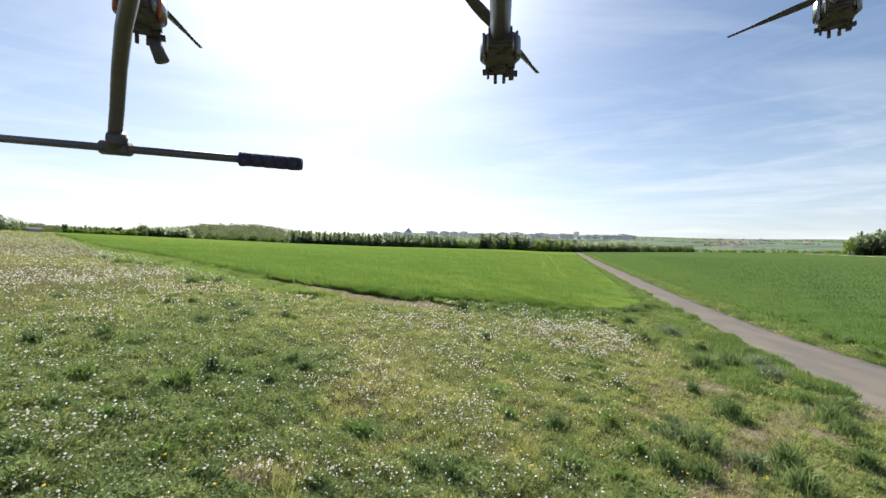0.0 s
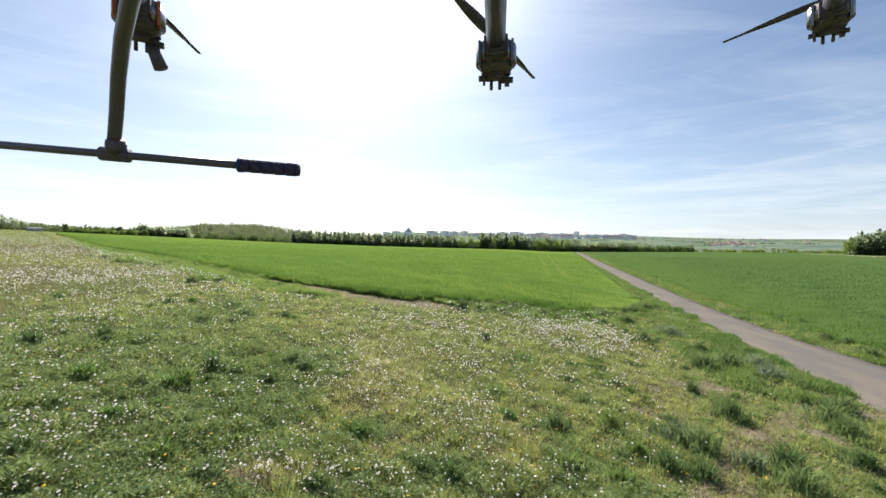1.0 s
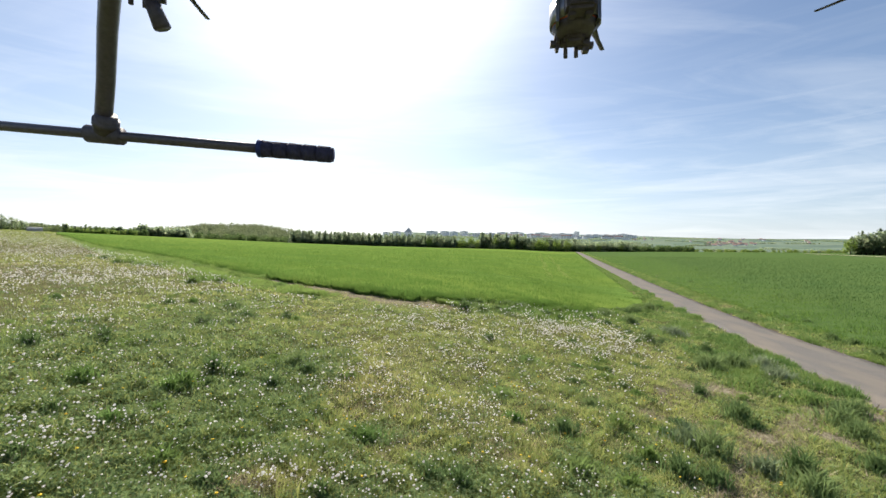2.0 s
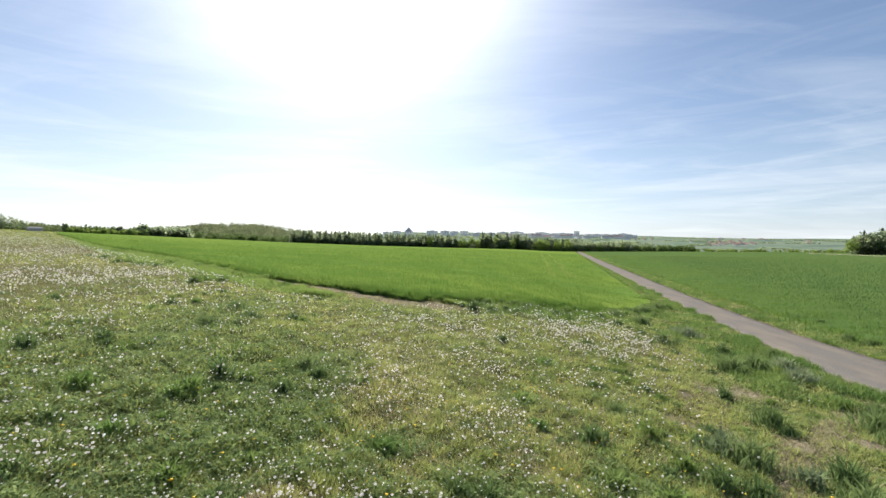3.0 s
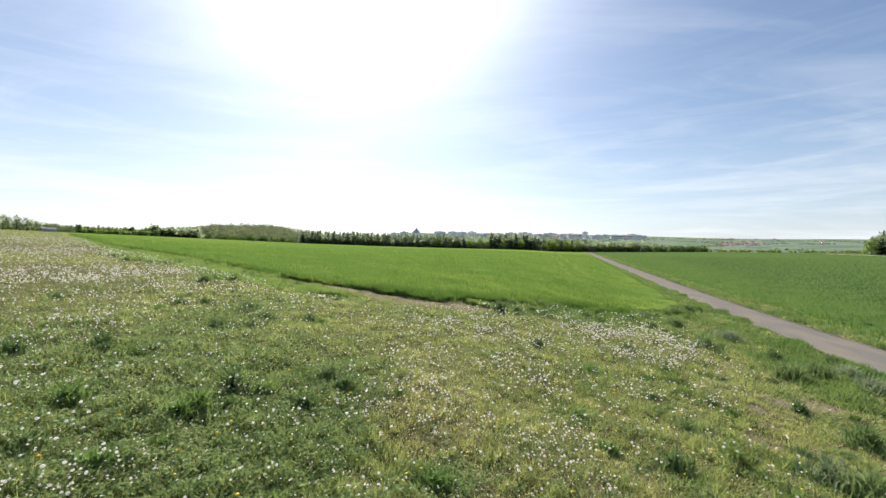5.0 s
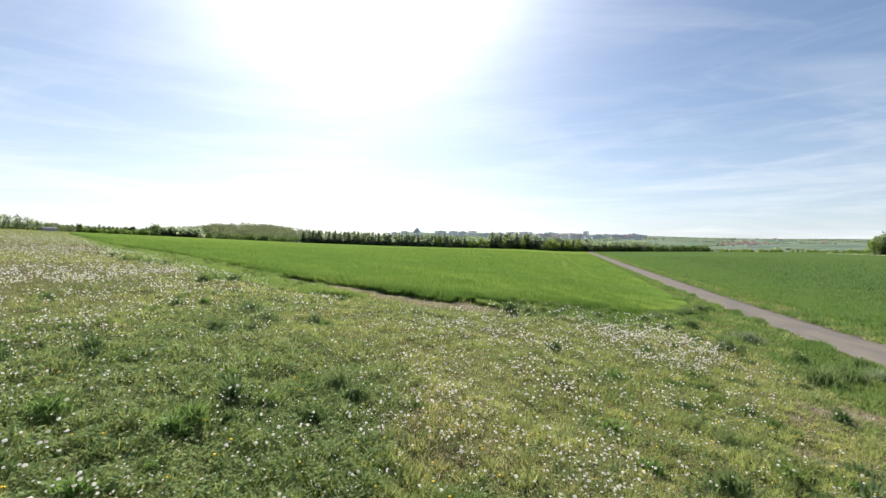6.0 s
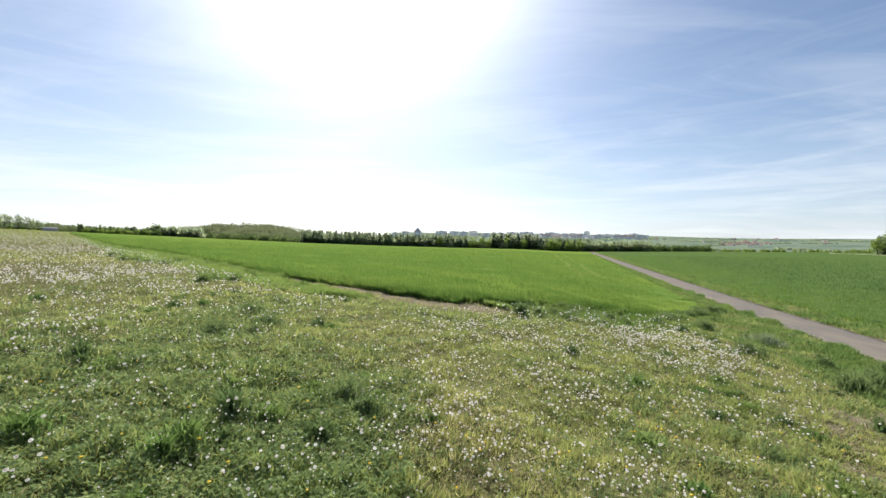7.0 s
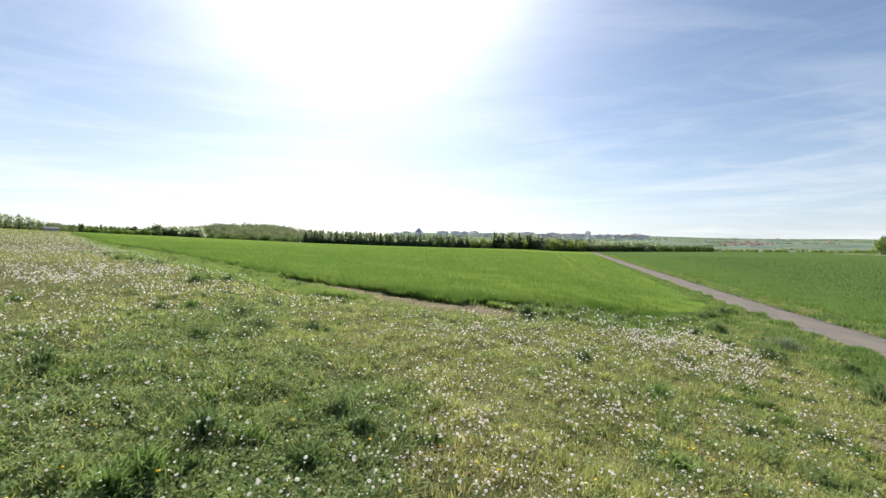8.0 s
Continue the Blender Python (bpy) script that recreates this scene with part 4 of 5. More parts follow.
def clumps(centre, radius, n, size, shape="round"):
    """Leaf clumps as loose triangles filling a crown."""
    c, rad = np.asarray(centre, float), np.asarray(radius, float)
    d = rng.standard_normal((n, 3))
    d /= np.linalg.norm(d, axis=1)[:, None]
    q = rng.uniform(0.45, 1.0, n) ** 0.6
    if shape == "cone":
        h = rng.random(n) ** 1.4
        w = (1.02 - h) * (0.75 + 0.25 * np.cos(h * 34))
        p = np.stack([d[:, 0] * w * q, d[:, 1] * w * q, 2 * h - 1], -1)
    else:
        lump = 1 + 0.22 * np.sin(3 * d[:, 0] + 5 * d[:, 2] + c[0]) + 0.18 * np.sin(6 * d[:, 1] - 4 * d[:, 2] + c[1])
        p = d * (q * lump)[:, None]
    p = c + p * rad
    e1, e2 = rng.standard_normal((n, 3)), rng.standard_normal((n, 3))
    s = size * rng.uniform(0.6, 1.4, n)[:, None]
    e1, e2 = e1 / np.linalg.norm(e1, axis=1)[:, None] * s, e2 / np.linalg.norm(e2, axis=1)[:, None] * s
    v = np.stack([p - e1 * 0.6 - e2 * 0.4, p + e1 * 0.6 - e2 * 0.4, p + e2 * 0.7], 1).reshape(-1, 3)
    return v, np.arange(3 * n).reshape(-1, 3)


def limbs(parent, tall, thick):
    """A tapered trunk with a few limbs."""
    bm = bmesh.new()
    rod(bm, (0, 0, -0.6), (0, 0, tall * 0.8), thick, thick * 0.3, 7)
    for k in range(5):
        a = k * 2.4
        z = tall * (0.3 + 0.09 * k)
        rod(bm, (0, 0, z), (math.cos(a) * tall * 0.2, math.sin(a) * tall * 0.2, z + tall * 0.14), thick * 0.4, thick * 0.12, 7)
    return part("trunk", bm, M_BARK, parent)


def make_tree(kind, tall, wide, mat, label):
    top = new("tree")
    limbs(top, tall, 0.02 * tall + 0.05)
    if kind == "pine":
        v, f = clumps((0, 0, tall * 0.58), (wide, wide, tall * 0.44), 420, 0.75, "cone")
    elif kind == "shrub":
        v, f = clumps((0, 0, tall * 0.5), (wide, wide, tall * 0.5), 420, 0.5)
    else:
        v1, f1 = clumps((0, 0, tall * 0.6), (wide, wide, tall * 0.4), 380, 0.75)
        v2, f2 = clumps((wide * 0.4, wide * 0.2, tall * 0.42), (wide * 0.7, wide * 0.7, tall * 0.3), 150, 0.75)
        v, f = np.vstack([v1, v2]), np.vstack([f1, f2 + len(v1)])
    crown = bulk("crown", v, f, mat)
    crown.parent = top
    return tagged(top, label, "tree", "trees along the field edge")


PINE = make_tree("pine", 12, 3.4, M_PINE_HAZE, "dark green pine tree at the field edge")
OAK = make_tree("round", 11, 3.6, M_SPRING, "light green broad-leaved tree in spring leaf")
SHRUB = make_tree("shrub", 5, 3.2, M_BEECH, "pale green rounded shrub at the field edge")
DARKOAK = make_tree("round", 11, 3.8, M_PINE_HAZE, "dark green broad-leaved tree beside the field")


def at(az_deg, dist, dz=0.0):
    a = radians(az_deg)
    x, y = dist * math.sin(a), dist * math.cos(a)
    return x, y, float(land(x, y)) + dz


used = set()


def plant(kind, az, dist, scale=1.0, turn=None):
    x, y, z = at(az, dist)
    m = pose(x, y, z, 0, 0, rng.uniform(0, 360) if turn is None else turn)
    if kind not in used:
        used.add(kind)
        kind.matrix_basis = m @ Matrix.Scale(scale, 4)
        return kind
    ob = copy_thing(kind, m)
    ob.scale = (scale * rng.uniform(0.9, 1.1), scale * rng.uniform(0.9, 1.1), scale)
    return ob


# single trees that stand out: kind, azimuth in degrees, metres, scale
for kind, az, dist, sc in [
        (OAK, 2.6, 306, 0.78), (OAK, 3.9, 308, 0.85), (OAK, 4.8, 307, 0.7), (SHRUB, 4.1, 303, 0.75), (PINE, 5.4, 307, 1.05), (DARKOAK, 5.9, 308, 1.1), (PINE, 6.6, 308, 1.0), (OAK, 7.4, 307, 0.9), (SHRUB, 6.9, 303, 0.95),
        (DARKOAK, 8.0, 306, 1.0), (PINE, 8.8, 307, 1.0), (OAK, 9.6, 305, 0.75), (PINE, 10.3, 308, 0.9), (DARKOAK, 11.0, 308, 0.85), (PINE, 11.8, 306, 0.74), (OAK, 13.2, 306, 0.85), (OAK, 14.0, 307, 0.8), (PINE, 12.5, 309, 0.75),
        (OAK, 15.6, 307, 0.85), (PINE, 14.8, 309, 0.7), (PINE, 16.6, 309, 0.65), (OAK, 17.0, 305, 0.8), (OAK, 20.9, 305, 0.55), (OAK, 23.6, 305, 0.5), (OAK, -2.0, 306, 0.75), (SHRUB, -0.4, 304, 1.0), (DARKOAK, 0.6, 307, 0.75),
        (OAK, 45.0, 249, 0.66), (DARKOAK, 45.4, 252, 0.8), (PINE, 45.8, 252, 0.85), (DARKOAK, 46.1, 251, 0.9), (DARKOAK, 46.6, 251, 0.95), (PINE, 47.0, 253, 0.92), (DARKOAK, 47.4, 250, 0.98), (DARKOAK, 48.0, 251, 1.0), (PINE, 48.7, 252, 0.95), (DARKOAK, 49.4, 250, 1.0),
        (DARKOAK, -47.4, 255, 0.6), (DARKOAK, -46.7, 258, 0.55), (DARKOAK, -46.0, 262, 0.45), (DARKOAK, -48.3, 250, 0.62), (DARKOAK, -49.3, 250, 0.6), (DARKOAK, -48.9, 246, 0.58), (SHRUB, -45.3, 270, 0.9), (SHRUB, -44.6, 275, 0.8), (SHRUB, -43.6, 280, 0.8)]:
    plant(kind, az, dist, sc)


def polytunnel(az, dist, long, wide, tall):
    """A hooped tunnel under pale sheeting, with a framed end."""
    top = new("polytunnel")
    x, y, z = at(az, dist)
    top.matrix_basis = pose(x, y, z, 0, 0, -az + 8)
    arc = [(math.cos(math.pi * k / 12) * wide / 2, math.sin(math.pi * k / 12) ** 0.8 * tall) for k in range(13)]
    v = [(-long / 2 + long * i / 8, q, h * (1 - 0.03 * (i % 2))) for i in range(9) for q, h in arc]
    f = [(i * 13 + j, i * 13 + j + 1, (i + 1) * 13 + j + 1, (i + 1) * 13 + j) for i in range(8) for j in range(12)]
    solid("cover", v, f + [tuple(range(13)), tuple(range(116, 103, -1))], M_SHEET, top, smooth=False)
    for i in range(0, 9, 2):
        bm = bmesh.new()
        for (q, h), (q2, h2) in zip(arc, arc[1:]):
            rod(bm, (-long / 2 + long * i / 8, q * 1.01, h * 1.01), (-long / 2 + long * i / 8, q2 * 1.01, h2 * 1.01), 0.05, seg=5)
        part("hoop", bm, M_ALU, top)
    return tagged(top, "pale plastic-covered polytunnel at the edge of the wood", "polytunnel")


polytunnel(-45.15, 262, 5.0, 3.4, 2.1)


def woods(name, mat, a0, a1, r0, r1, count, tall, shape, label, size=0.8, per=130, lift=None):
    vs, fs, k = [], [], 0
    for _ in range(count):
        a, r = radians(rng.uniform(a0, a1)), rng.uniform(r0, r1)
        h = tall * rng.uniform(0.75, 1.15)
        x, y = r * math.sin(a), r * math.cos(a)
        z = float(land(x, y)) if lift is None else lift(x, y)
        if shape == "cone":
            v, f = clumps((x, y, z + h * 0.5), (h * 0.29, h * 0.29, h * 0.52), per, size, "cone")
        else:
            v, f = clumps((x, y, z + h * 0.5), (h * 0.42, h * 0.42, h * 0.52), per, size)
        vs.append(v)
        fs.append(f + k)
        k += len(v)
    return tagged(bulk(name, np.vstack(vs), np.vstack(fs), mat), label, "woods", kind="stuff")


woods("pine_wood", M_PINE_HAZE, -20.6, 1.9, 306, 324, 640, 9.0, "cone", "dense dark green pine wood behind the field", size=0.9)
woods("pine_wood_rim", M_PINE_HAZE, -20.6, 1.7, 305, 309, 260, 5.5, "round", "dark bushy rim of the pine wood", size=0.8, per=70)
woods("low_wood", M_BROAD, 1.6, 5.0, 309, 318, 60, 5.5, "round", "green trees in a gap of the wood", size=0.8, per=90)
woods("tall_mixed_wood", M_PINE_HAZE, 5.0, 11.5, 309, 322, 150, 11.0, "cone", "tall dark pines with a few paler trees", size=1.1)
woods("mixed_wood", M_PINE_HAZE, 10.5, 18.5, 310, 325, 190, 9.0, "cone", "dark pine wood with a few paler trees", size=1.0)
woods("mixed_wood_rim", M_BROAD, 6.0, 24.0, 307, 310, 110, 4.6, "round", "green bushes along the wood", size=0.7, per=60)
woods("hedge_end", M_BROAD, 24.5, 31.0, 308, 320, 60, 3.2, "round", "low bushes at the end of the wood", size=0.7, per=60)
woods("far_hedge", M_PINE_HAZE, 17.0, 25.0, 306, 322, 240, 7.2, "round", "dark line of distant trees behind the path", size=0.8, per=90)
woods("low_hedge", M_BROAD, 24.0, 31.5, 306, 318, 130, 4.4, "round", "low dark bushes where the distant wood ends", size=0.7, per=70)
woods("field_hedge", M_SPRING, 29.0, 45.5, 306, 316, 80, 2.2, "round", "low pale green hedge behind the field", size=0.6, per=60)
woods("spruce_wood", M_PINE_HAZE, -47.5, -36.5, 306, 335, 220, 4.6, "cone", "dark spruce wood on the skyline", size=1.0)
woods("mixed_edge", M_BROAD, -49.0, -36.0, 303, 312, 190, 3.6, "round", "mixed green trees along the skyline wood", size=0.8, per=80)
woods("field_bushes", M_SPRING, -49.0, -37.0, 300, 305, 90, 2.6, "round", "pale green bushes at the field edge", size=0.6, per=60)
woods("corner_wood", M_PINE_HAZE, 45.3, 53.0, 252, 275, 170, 7.4, "round", "dark mixed wood beside the track", size=0.9, per=130)
woods("dark_wood", M_PINE_HAZE, -37.0, -32.0, 310, 330, 150, 6.6, "round", "dark pine wood on the skyline", size=0.9)


def mound(x, y):
    """The wooded hill beyond the wheat."""
    a, r = math.degrees(math.atan2(x, y)), math.hypot(x, y)
    u = max(0.0, 1 - ((a + 26.2) / 10.6) ** 2)
    w = max(0.0, 1 - ((r - 480) / 150) ** 2)
    return EYE - 4 + (8 * min(1.0, 3 * u) + 13 * u) * w


hv, hf = [], []
for i in range(25):
    for j in range(41):
        r, a = 335 + 12 * i, radians(-36.5 + 0.52 * j)
        x, y = r * math.sin(a), r * math.cos(a)
        hv.append((x, y, mound(x, y) - 6))
for i in range(24):
    for j in range(40):
        k = i * 41 + j
        hf.append((k, k + 1, k + 42, k + 41))
tagged(solid("hill_1", hv, hf, M_BEECH, smooth=True), "low rounded hill under beech woods", "hill", kind="structure")
woods("beech_wood", M_BEECH, -36.0, -16.5, 345, 480, 560, 7.2, "round", "pale green beech wood covering a rounded hill", size=0.68, per=180, lift=lambda x, y: mound(x, y) - 6)

woods("beech_rim", M_BROAD, -34.0, -18.0, 326, 340, 150, 5.6, "round", "dark green trees along the foot of the wooded hill", size=0.8, per=90)


# ------------------------------------------------------------------ far hills and town
def far_hill(a, r):
    rise = min(1.0, max(0.0, (a + 0.265) / 0.14))
    base = -30 + rise * (r - 700) * ((0.0318 - 0.006 * max(0.0, a - 0.45) - 0.0032 * min(1.0, max(0.0, 0.03 - a) / 0.05)) * 3300 + 30) / 2600
    return EYE + base + 9 * float(ripple(a * 900, r, 420, 3)) * min(1, (r - 700) / 1500) + (6 * float(ripple(a * 3000, 0, 300, 8)) if r > 3000 else 0)


hv, hf = [], []
na, nrr = 130, 46
for i in range(nrr):
    for j in range(na):
        r, a = 700 * (3600 / 700) ** (i / (nrr - 1)), radians(-60 + 128 * j / (na - 1))
        hv.append((r * math.sin(a), r * math.cos(a), far_hill(a, r)))
for i in range(nrr - 1):
    for j in range(na - 1):
        k = i * na + j
        hf.append((k, k + 1, k + na + 1, k + na))
tagged(solid("hill_2", hv, hf, M_HILL_HAZE, smooth=True), "far rolling farmland hills, coloured pale green for haze", "hill", kind="structure")


def block(az, dist, wide, deep, tall, storeys, bays, roof="flat"):
    """A block of flats with storeys, windows and a roof."""
    a = radians(az)
    x, y = dist * math.sin(a), dist * math.cos(a)
    top = new("apartment_building")
    top.matrix_basis = pose(x, y, far_hill(a, dist) - 2, 0, 0, -az + rng.uniform(-25, 25))
    w, d, h = wide / 2, deep / 2, tall
    solid("wall", [(-w, -d, 0), (w, -d, 0), (w, d, 0), (-w, d, 0), (-w, -d, h), (w, -d, h), (w, d, h), (-w, d, h)],
          [(0, 1, 5, 4), (1, 2, 6, 5), (2, 3, 7, 6), (3, 0, 4, 7), (4, 5, 6, 7)], M_WALL, top)
    o = 0.8
    if roof == "flat":
        solid("roof", [(-w - o, -d - o, h + 0.1), (w + o, -d - o, h + 0.1), (w + o, d + o, h + 0.1), (-w - o, d + o, h + 0.1), (-w - o, -d - o, h + 1.6), (w + o, -d - o, h + 1.6), (w + o, d + o, h + 1.6), (-w - o, d + o, h + 1.6),
                       (-w * 0.3, -d * 0.5, h + 1.7), (w * 0.3, -d * 0.5, h + 1.7), (w * 0.3, d * 0.5, h + 1.7), (-w * 0.3, d * 0.5, h + 1.7), (-w * 0.3, -d * 0.5, h + 5), (w * 0.3, -d * 0.5, h + 5), (w * 0.3, d * 0.5, h + 5), (-w * 0.3, d * 0.5, h + 5)],
              [(0, 1, 5, 4), (1, 2, 6, 5), (2, 3, 7, 6), (3, 0, 4, 7), (4, 5, 6, 7), (0, 3, 2, 1), (8, 9, 13, 12), (9, 10, 14, 13), (10, 11, 15, 14), (11, 8, 12, 15), (12, 13, 14, 15)], M_GREYROOF, top)
    elif roof == "peak":
        solid("roof", [(-w - o, -d - o, h), (w + o, -d - o, h), (w + o, d + o, h), (-w - o, d + o, h), (0, 0, h * 2.1)], [(0, 1, 4), (1, 2, 4), (2, 3, 4), (3, 0, 4), (0, 3, 2, 1)], M_GREYROOF, top)
    else:
        solid("roof", [(-w - o, -d - o, h), (w + o, -d - o, h), (w + o, d + o, h), (-w - o, d + o, h), (-w - o, 0, h + d), (w + o, 0, h + d)], [(0, 1, 5, 4), (2, 3, 4, 5), (1, 2, 5), (3, 0, 4), (0, 3, 2, 1)], M_ROOF, top)
    for s in range(storeys):
        for b in range(bays):
            cx, cz = -w + (b + 0.5) * wide / bays, (s + 0.55) * tall / storeys
            ww, hh = wide / bays * 0.3, tall / storeys * 0.27
            solid("window", [(cx - ww, -d - 0.15, cz - hh), (cx + ww, -d - 0.15, cz - hh), (cx + ww, -d - 0.15, cz + hh), (cx - ww, -d - 0.15, cz + hh), (cx - ww, -d + 0.1, cz - hh), (cx + ww, -d + 0.1, cz - hh), (cx + ww, -d + 0.1, cz + hh), (cx - ww, -d + 0.1, cz + hh)],
                  [(0, 1, 2, 3), (0, 4, 5, 1), (1, 5, 6, 2), (2, 6, 7, 3), (3, 7, 4, 0)], M_PANE, top)
    name = {"flat": "distant pale block of flats with a flat roof", "peak": "distant grey building with a tall pointed roof", "gable": "distant white house with a red-brown gable roof"}[roof]
    return tagged(top, name, "building", "far town")


BLOCKS = [(-9.5, 45, 24), (-8.0, 34, 28), (-6.6, 40, 24), (-1.6, 60, 32), (0.2, 48, 30), (1.5, 40, 28), (2.9, 42, 30), (5.0, 70, 22), (6.6, 44, 26), (8.3, 60, 30), (10.2, 70, 30), (12.2, 60, 24), (13.6, 70, 26), (15.2, 60, 24), (16.3, 70, 26), (18.1, 26, 40), (17.4, 60, 26),
          (19.6, 60, 22), (20.6, 60, 24), (21.8, 70, 22), (22.8, 50, 22), (23.8, 40, 26), (24.6, 60, 18)]
for az, wide, tall in BLOCKS:
    block(az, 2750 + rng.uniform(-120, 120), wide * 1.3, 16, tall * rng.uniform(0.85, 1.1) * (1.2 if az < 4 else 1.0), 5, 6, "flat")
block(-4.9, 2700, 46, 46, 30, 3, 4, "peak")
for k in range(46):
    block(3.0 + 22 * rng.random(), rng.uniform(2350, 2650), rng.uniform(26, 60), 14, rng.uniform(11, 19), 3, 4, "flat" if k % 3 else "gable")
for k in range(60):
    block(33.0 + 4.6 * rng.random() + (0 if k < 44 else rng.uniform(-9, 6)), rng.uniform(2000, 2400) if k < 44 else rng.uniform(2300, 2900), rng.uniform(8, 15), 8, rng.uniform(4, 7), 2, 3, "gable")

def hedgerows(name, mat, count, label):
    """Lines and belts of trees along the contours of the far hills."""
    vs, fs, k = [], [], 0
    for i in range(count):
        r = 1100 + 2200 * rng.random() ** 0.8 if i % 5 else 3260
        a0, span = radians(rng.uniform(-4, 56)), radians(rng.uniform(0.8, 4.5))
        for j in range(int(span / radians(0.11))):
            a = a0 + radians(0.11) * j
            x, y = (r + rng.uniform(-12, 12)) * math.sin(a), r * math.cos(a)
            h = rng.uniform(5, 10) * (0.75 if i % 5 == 0 else 1)
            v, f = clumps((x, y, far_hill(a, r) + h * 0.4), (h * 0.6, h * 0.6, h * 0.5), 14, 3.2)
            vs.append(v)
            fs.append(f + k)
            k += len(v)
    return tagged(bulk(name, np.vstack(vs), np.vstack(fs), mat), label, "hedges", kind="stuff")


# the paled, bluish needle colour paints haze over these far belts
hedgerows("hill_hedgerows", M_PINE_HAZE, 120, "haze-toned dark hedgerows and tree belts on far farmland")

# two faint wheel tracks: paler bent plants in the wheat
for lane, (ax, ay) in enumerate((([9.6, 15.2, 39.0], [37.1, 61.0, 163.9]), ([11.7, 18.5, 43.5], [38.3, 66.0, 169.9]))):
    y = ay[0] * (ay[2] / ay[0]) ** rng.random(5200)
    x = np.interp(y, ay, ax) + 0.18 * np.sin(y * 0.21) + 0.13 * rng.standard_normal(len(y))
    ok = ripple(x * 0, y, 2.6, 3 + lane) > -0.45
    x, y = x[ok], y[ok]
    tagged(blades("wheel_track", x, y, 0.44 * rng.uniform(0.85, 1.1, len(x)), (0.010 + 0.0009 * y) * rng.uniform(0.7, 1.3, len(x)), M_STRAWGREEN, 0.8, plain=True),
           "faint pale wheel track pressed into the wheat", "track", kind="stuff")

# the sandy track in front of the wood
tv, tf = [], []
for k in range(40):
    a = radians(41.6 + 0.36 * k)
    for r in (236 - 2.6 * k, 241 - 2.6 * k):
        x, y = r * math.sin(a), r * math.cos(a)
        tv.append((x, y, float(land(x, y)) + 0.45))
for k in range(39):
    tf.append((2 * k, 2 * k + 2, 2 * k + 3, 2 * k + 1))
tagged(solid("road", tv, tf, M_TRACK), "pale sandy farm track beside a wood", "track", kind="structure")


# ------------------------------------------------------------------ the aircraft that hovers over the start of the flight
drone = new("drone")
drone.matrix_basis = pose(0.042, -0.009, 2.817, -0.33, -1.6, 0)
tagged(drone, "black multirotor drone with carbon arms hovering, landing gear half folded", "drone")


def box(bm, m, sx, sy, sz, bevel=0.002):
    g = bmesh.ops.create_cube(bm, size=1.0)
    bmesh.ops.transform(bm, matrix=m @ Matrix.Diagonal((sx, sy, sz, 1)), verts=g["verts"])
    edges = {e for v in g["verts"] for e in v.link_edges}
    bmesh.ops.bevel(bm, geom=list(edges), offset=bevel, segments=2, affect="EDGES")


def rod_part(name, p, q, r0, mat, r1=None, label="", seg=16):
    bm = bmesh.new()
    rod(bm, p, q, r0, r1, seg)
    return part(name, bm, mat, drone, label)


HUB = Vector((-0.02, -0.16, 0.355))
bm = bmesh.new()
rod(bm, HUB + Vector((0, 0, -0.006)), HUB + Vector((0, 0, 0.05)), 0.14, 0.12, 24)
part("hub", bm, M_BLACK, drone)


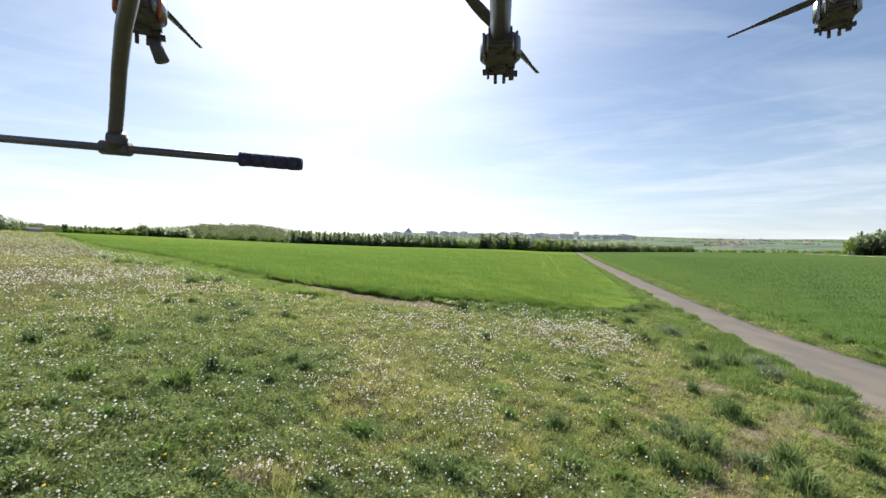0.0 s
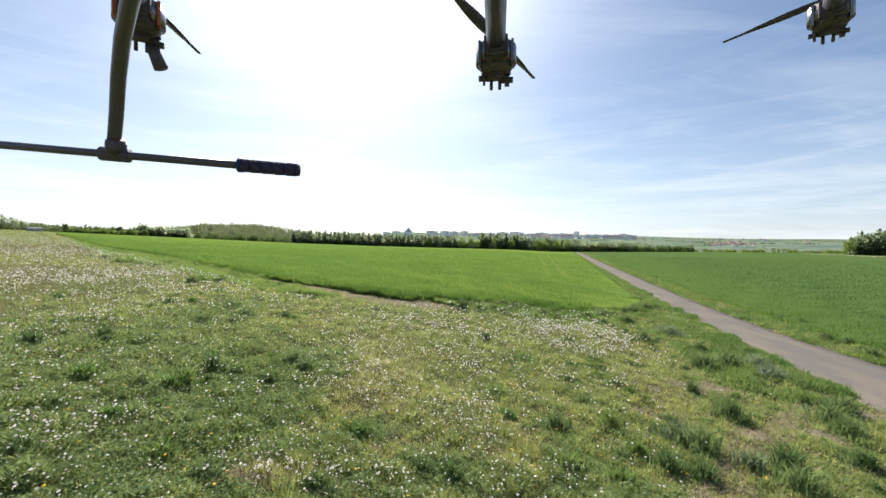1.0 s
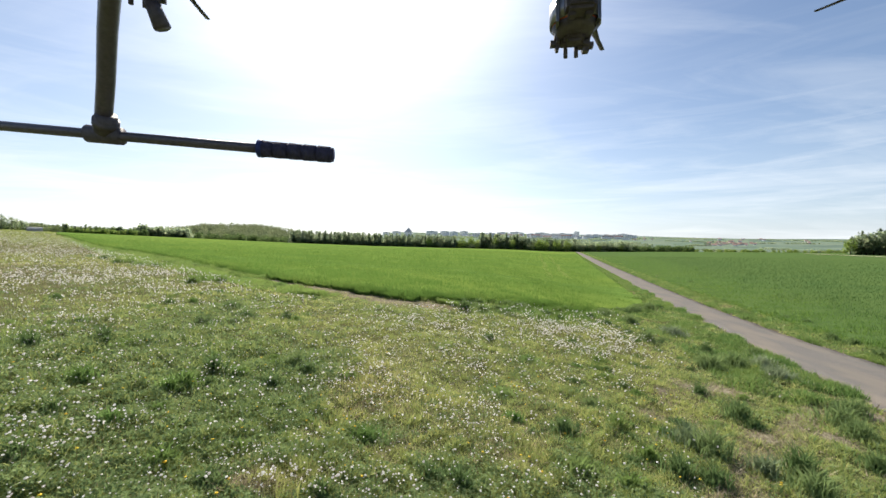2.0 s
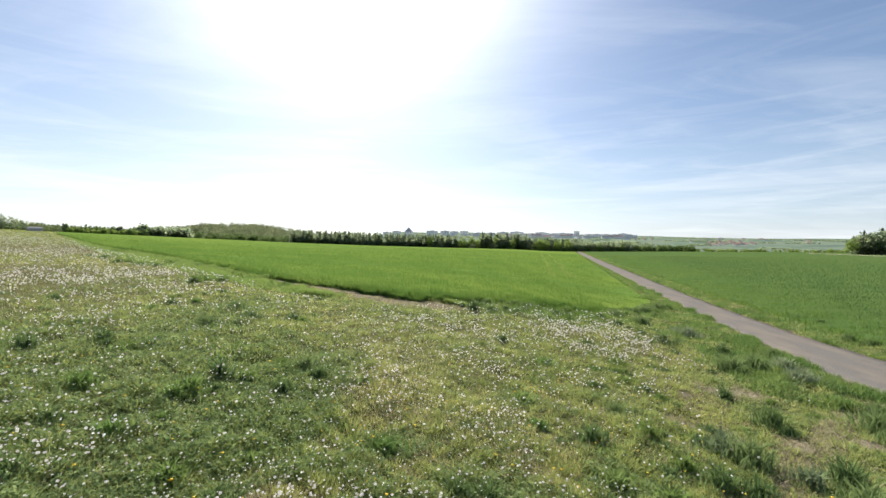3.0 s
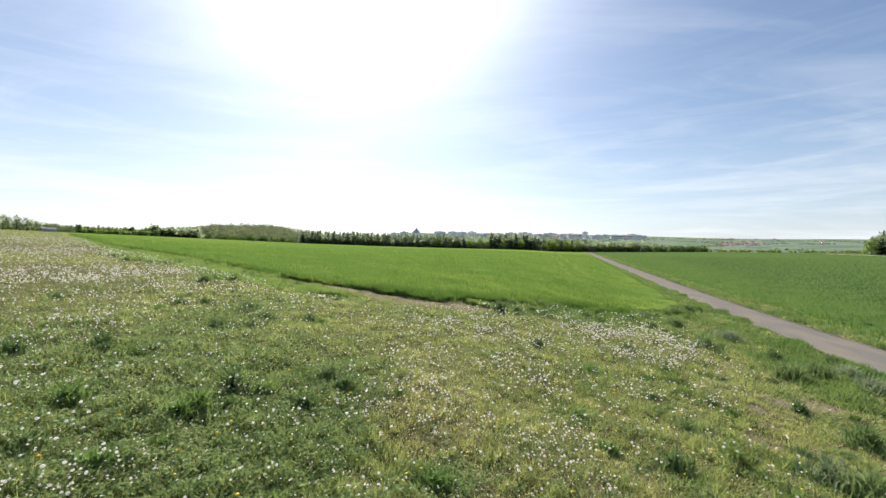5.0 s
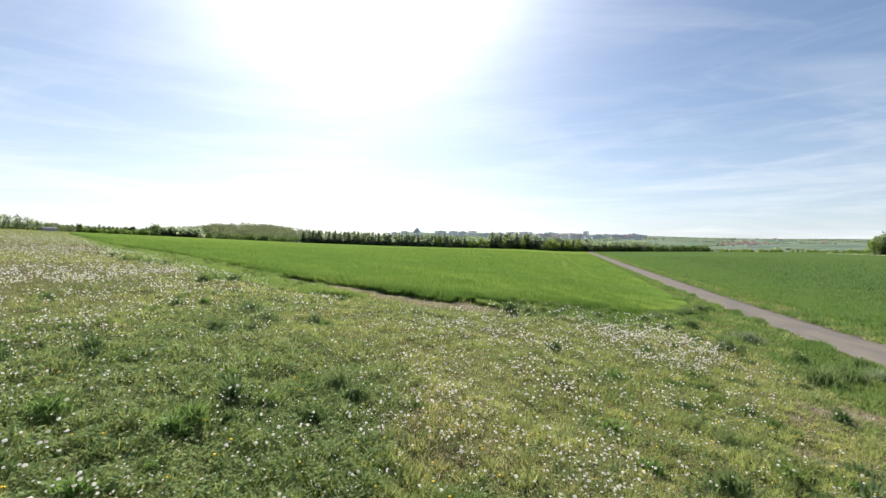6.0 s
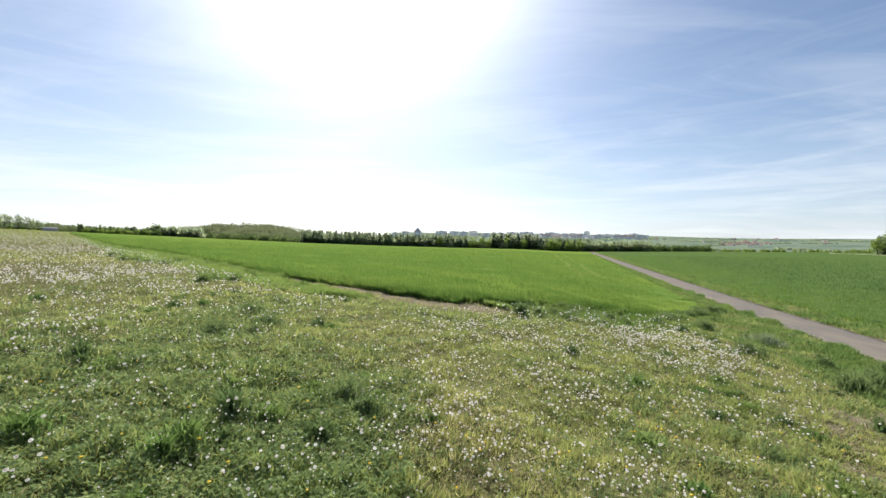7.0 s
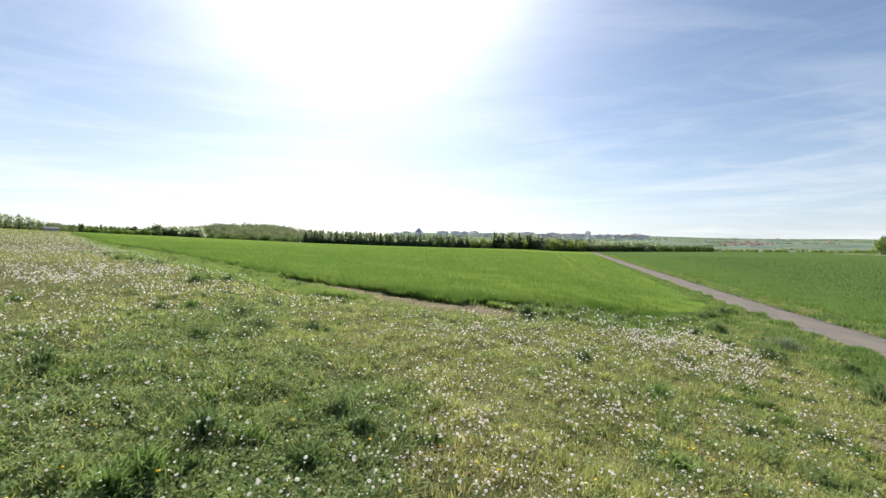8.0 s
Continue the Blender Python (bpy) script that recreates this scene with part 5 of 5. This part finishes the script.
def rotor(end, toward, blade_turn, colour, knob):
    """One arm with its clamp, motor and propeller; end: the arm's outer end."""
    end = Vector(end)
    way = (end - Vector(toward)).normalized()
    rod_part("arm", toward, end, 0.0145, M_CARBON)
    turn = way.to_track_quat("Y", "Z").to_matrix().to_4x4()
    here = Matrix.Translation(end) @ turn
    bm = bmesh.new()
    box(bm, here @ pose(0, -0.004, -0.004), 0.036, 0.062, 0.034, 0.004)
    for sx in (-0.010, 0.010):
        for sy in (-0.020, 0.0, 0.020):
            box(bm, here @ pose(sx, sy, -0.023), 0.009, 0.012, 0.005, 0.0012)
    box(bm, here @ pose(0, 0.034, -0.018), 0.048, 0.030, 0.026, 0.009)
    box(bm, here @ pose(0.018, 0.040, -0.030), 0.020, 0.022, 0.018, 0.006)
    box(bm, here @ pose(-0.020, 0.038, -0.026), 0.018, 0.024, 0.020, 0.007)
    box(bm, here @ pose(0.0, 0.022, -0.028), 0.026, 0.016, 0.012, 0.004)
    clamp = part("clamp", bm, M_BLACK, drone, smooth=False)
    for sx in (-1, 1):
        bm = bmesh.new()
        box(bm, here @ pose(0.0235 * sx, 0.012, -0.004, 0, 0, 6 * sx), 0.004, 0.046, 0.040, 0.002)
        part("side_plate", bm, colour, clamp, "anodised metal side plate", smooth=False)
    for sx in (-0.008, 0.006):
        bm = bmesh.new()
        rod(bm, here @ Vector((sx, 0.042, -0.026)), here @ Vector((sx, 0.042, -0.044)), 0.0028, seg=8)
        part("pin", bm, M_BLACK, clamp)
    if knob:
        bm = bmesh.new()
        rod(bm, here @ Vector((0.012, 0.04, -0.035)), here @ Vector((0.024, 0.04, -0.066)), 0.008, 0.010, 10)
        part("antenna_stub", bm, M_BLACK, clamp)
    c = end + way * 0.014 + Vector((0, 0, -0.004))
    bm = bmesh.new()
    rod(bm, c + Vector((0, 0, -0.022)), c + Vector((0, 0, -0.014)), 0.022, 0.030, 24)
    rod(bm, c + Vector((0, 0, -0.012)), c + Vector((0, 0, 0.002)), 0.026, 0.026, 24)
    rod(bm, c + Vector((0, 0, 0.016)), c + Vector((0, 0, 0.022)), 0.028, 0.012, 20)
    rod(bm, c + Vector((0, 0, 0.020)), c + Vector((0, 0, 0.030)), 0.005, 0.005, 10)
    motor = part("motor", bm, M_BLACK, drone)
    bm = bmesh.new()
    outer = rod(bm, c + Vector((0, 0, -0.012)), c + Vector((0, 0, 0.016)), 0.0325, 0.0325, 28, caps=False)
    bmesh.ops.solidify(bm, geom=bm.faces[:], thickness=0.0025)
    part("motor_bell", bm, M_ALU, motor, "silver rim of the motor bell")
    bm = bmesh.new()
    rod(bm, c + Vector((0, 0, -0.0125)), c + Vector((0, 0, -0.002)), 0.0295, 0.0295, 20)
    part("winding", bm, M_ORANGE, motor, "copper windings inside the motor")
    # two thin twisted blades on a small boss
    bm = bmesh.new()
    top = c + Vector((0, 0, 0.026))
    rod(bm, top, top + Vector((0, 0, 0.010)), 0.012, 0.012, 12)
    for side_ in (0, 180):
        m = Matrix.Translation(top + Vector((0, 0, 0.005))) @ pose(0, 0, 0, 0, 0, blade_turn + side_)
        prev = None
        for k in range(9):
            q = k / 8
            xx = 0.010 + 0.17 * q
            ch = 0.008 + 0.012 * math.sin(math.pi * min(1, q * 1.15 + 0.12)) * (1 - 0.45 * q)
            tw = radians(20 - 14 * q)
            ring = [bm.verts.new(m @ Vector((xx, cy * ch * math.cos(tw), cy * ch * math.sin(tw) + cz))) for cy, cz in ((-0.5, 0), (0, 0.0014), (0.5, 0), (0, -0.0010))]
            if prev:
                for i in range(4):
                    bm.faces.new((prev[i], prev[(i + 1) % 4], ring[(i + 1) % 4], ring[i]))
            prev = ring
        bm.faces.new(prev)
    bmesh.ops.recalc_face_normals(bm, faces=bm.faces[:])
    part("propeller", bm, M_BLACK, drone, "thin black two-bladed propeller")


rotor((0.088, 0.64, 0.316), HUB, 58, M_ALU, False)
rotor((0.696, 0.72, 0.428), HUB, 118, M_ALU, False)
rotor((-0.435, 0.58, 0.348), HUB, 96, M_ORANGE, True)

# the landing leg with its cross tube and foam grips
FOOT = Vector((-0.50, 0.62, 0.147))
LEG = [Vector((-0.16, 0.18, 0.300)), Vector((-0.206, 0.30, 0.267)), Vector((-0.273, 0.37, 0.273)), Vector((-0.3386, 0.44, 0.2726)), Vector((-0.390, 0.495, 0.262)), Vector((-0.435, 0.545, 0.235)), Vector((-0.470, 0.585, 0.196)), FOOT + Vector((0.0, -0.003, 0.010))]
bm = bmesh.new()
last = None
for k_, p_ in enumerate(LEG):
    d_ = (LEG[min(k_ + 1, len(LEG) - 1)] - LEG[max(k_ - 1, 0)]).normalized()
    q_ = d_.to_track_quat("Z", "Y")
    ring_ = [bm.verts.new(p_ + q_ @ Vector((0.0090 * math.cos(t_ * math.pi / 8), 0.0090 * math.sin(t_ * math.pi / 8), 0))) for t_ in range(16)]
    if last:
        for t_ in range(16):
            bm.faces.new((last[t_], last[(t_ + 1) % 16], ring_[(t_ + 1) % 16], ring_[t_]))
    last = ring_
rod(bm, HUB + Vector((-0.08, 0.08, 0)), LEG[0], 0.012, seg=12)
bmesh.ops.recalc_face_normals(bm, faces=bm.faces[:])
part("landing_leg", bm, M_CARBON, drone)
bm = bmesh.new()
up_ = (LEG[-2] - LEG[-1]).normalized()
rod(bm, FOOT + up_ * 0.006, FOOT + up_ * 0.028, 0.0122, 0.0112, 16)
rod(bm, FOOT + up_ * 0.014, FOOT + up_ * 0.022, 0.0135, 0.0135, 16)
part("collar", bm, M_BLACK, drone)
ALONG = Vector((0.985, 0.06, -0.075)).normalized()
bm = bmesh.new()
rod(bm, FOOT - ALONG * 0.020, FOOT + ALONG * 0.020, 0.0108, seg=14)
part("tee_joint", bm, M_BLACK, drone)
bm = bmesh.new()
rod(bm, FOOT - ALONG * 0.34, FOOT + ALONG * 0.272, 0.006, seg=12)
part("skid_tube", bm, M_CARBON, drone)
for s0, s1 in ((0.188, 0.277), (-0.345, -0.256)):
    bm = bmesh.new()
    n_ = 5
    for k in range(n_):
        a_, b_ = s0 + (s1 - s0) * k / n_, s0 + (s1 - s0) * (k + 1) / n_
        rod(bm, FOOT + ALONG * a_, FOOT + ALONG * (b_ - 0.0025), 0.0106, 0.0100, 16)
        rod(bm, FOOT + ALONG * (b_ - 0.004), FOOT + ALONG * (b_ + 0.001), 0.0090, 0.0090, 12)
    grip = part("foam_grip", bm, M_FOAM, drone, "ribbed dark foam grip")
    bm = bmesh.new()
    rod(bm, FOOT + ALONG * (s0 - 0.003), FOOT + ALONG * (s0 + 0.003), 0.0111, seg=16)
    part("end_band", bm, M_BLUE, grip, "blue end band")
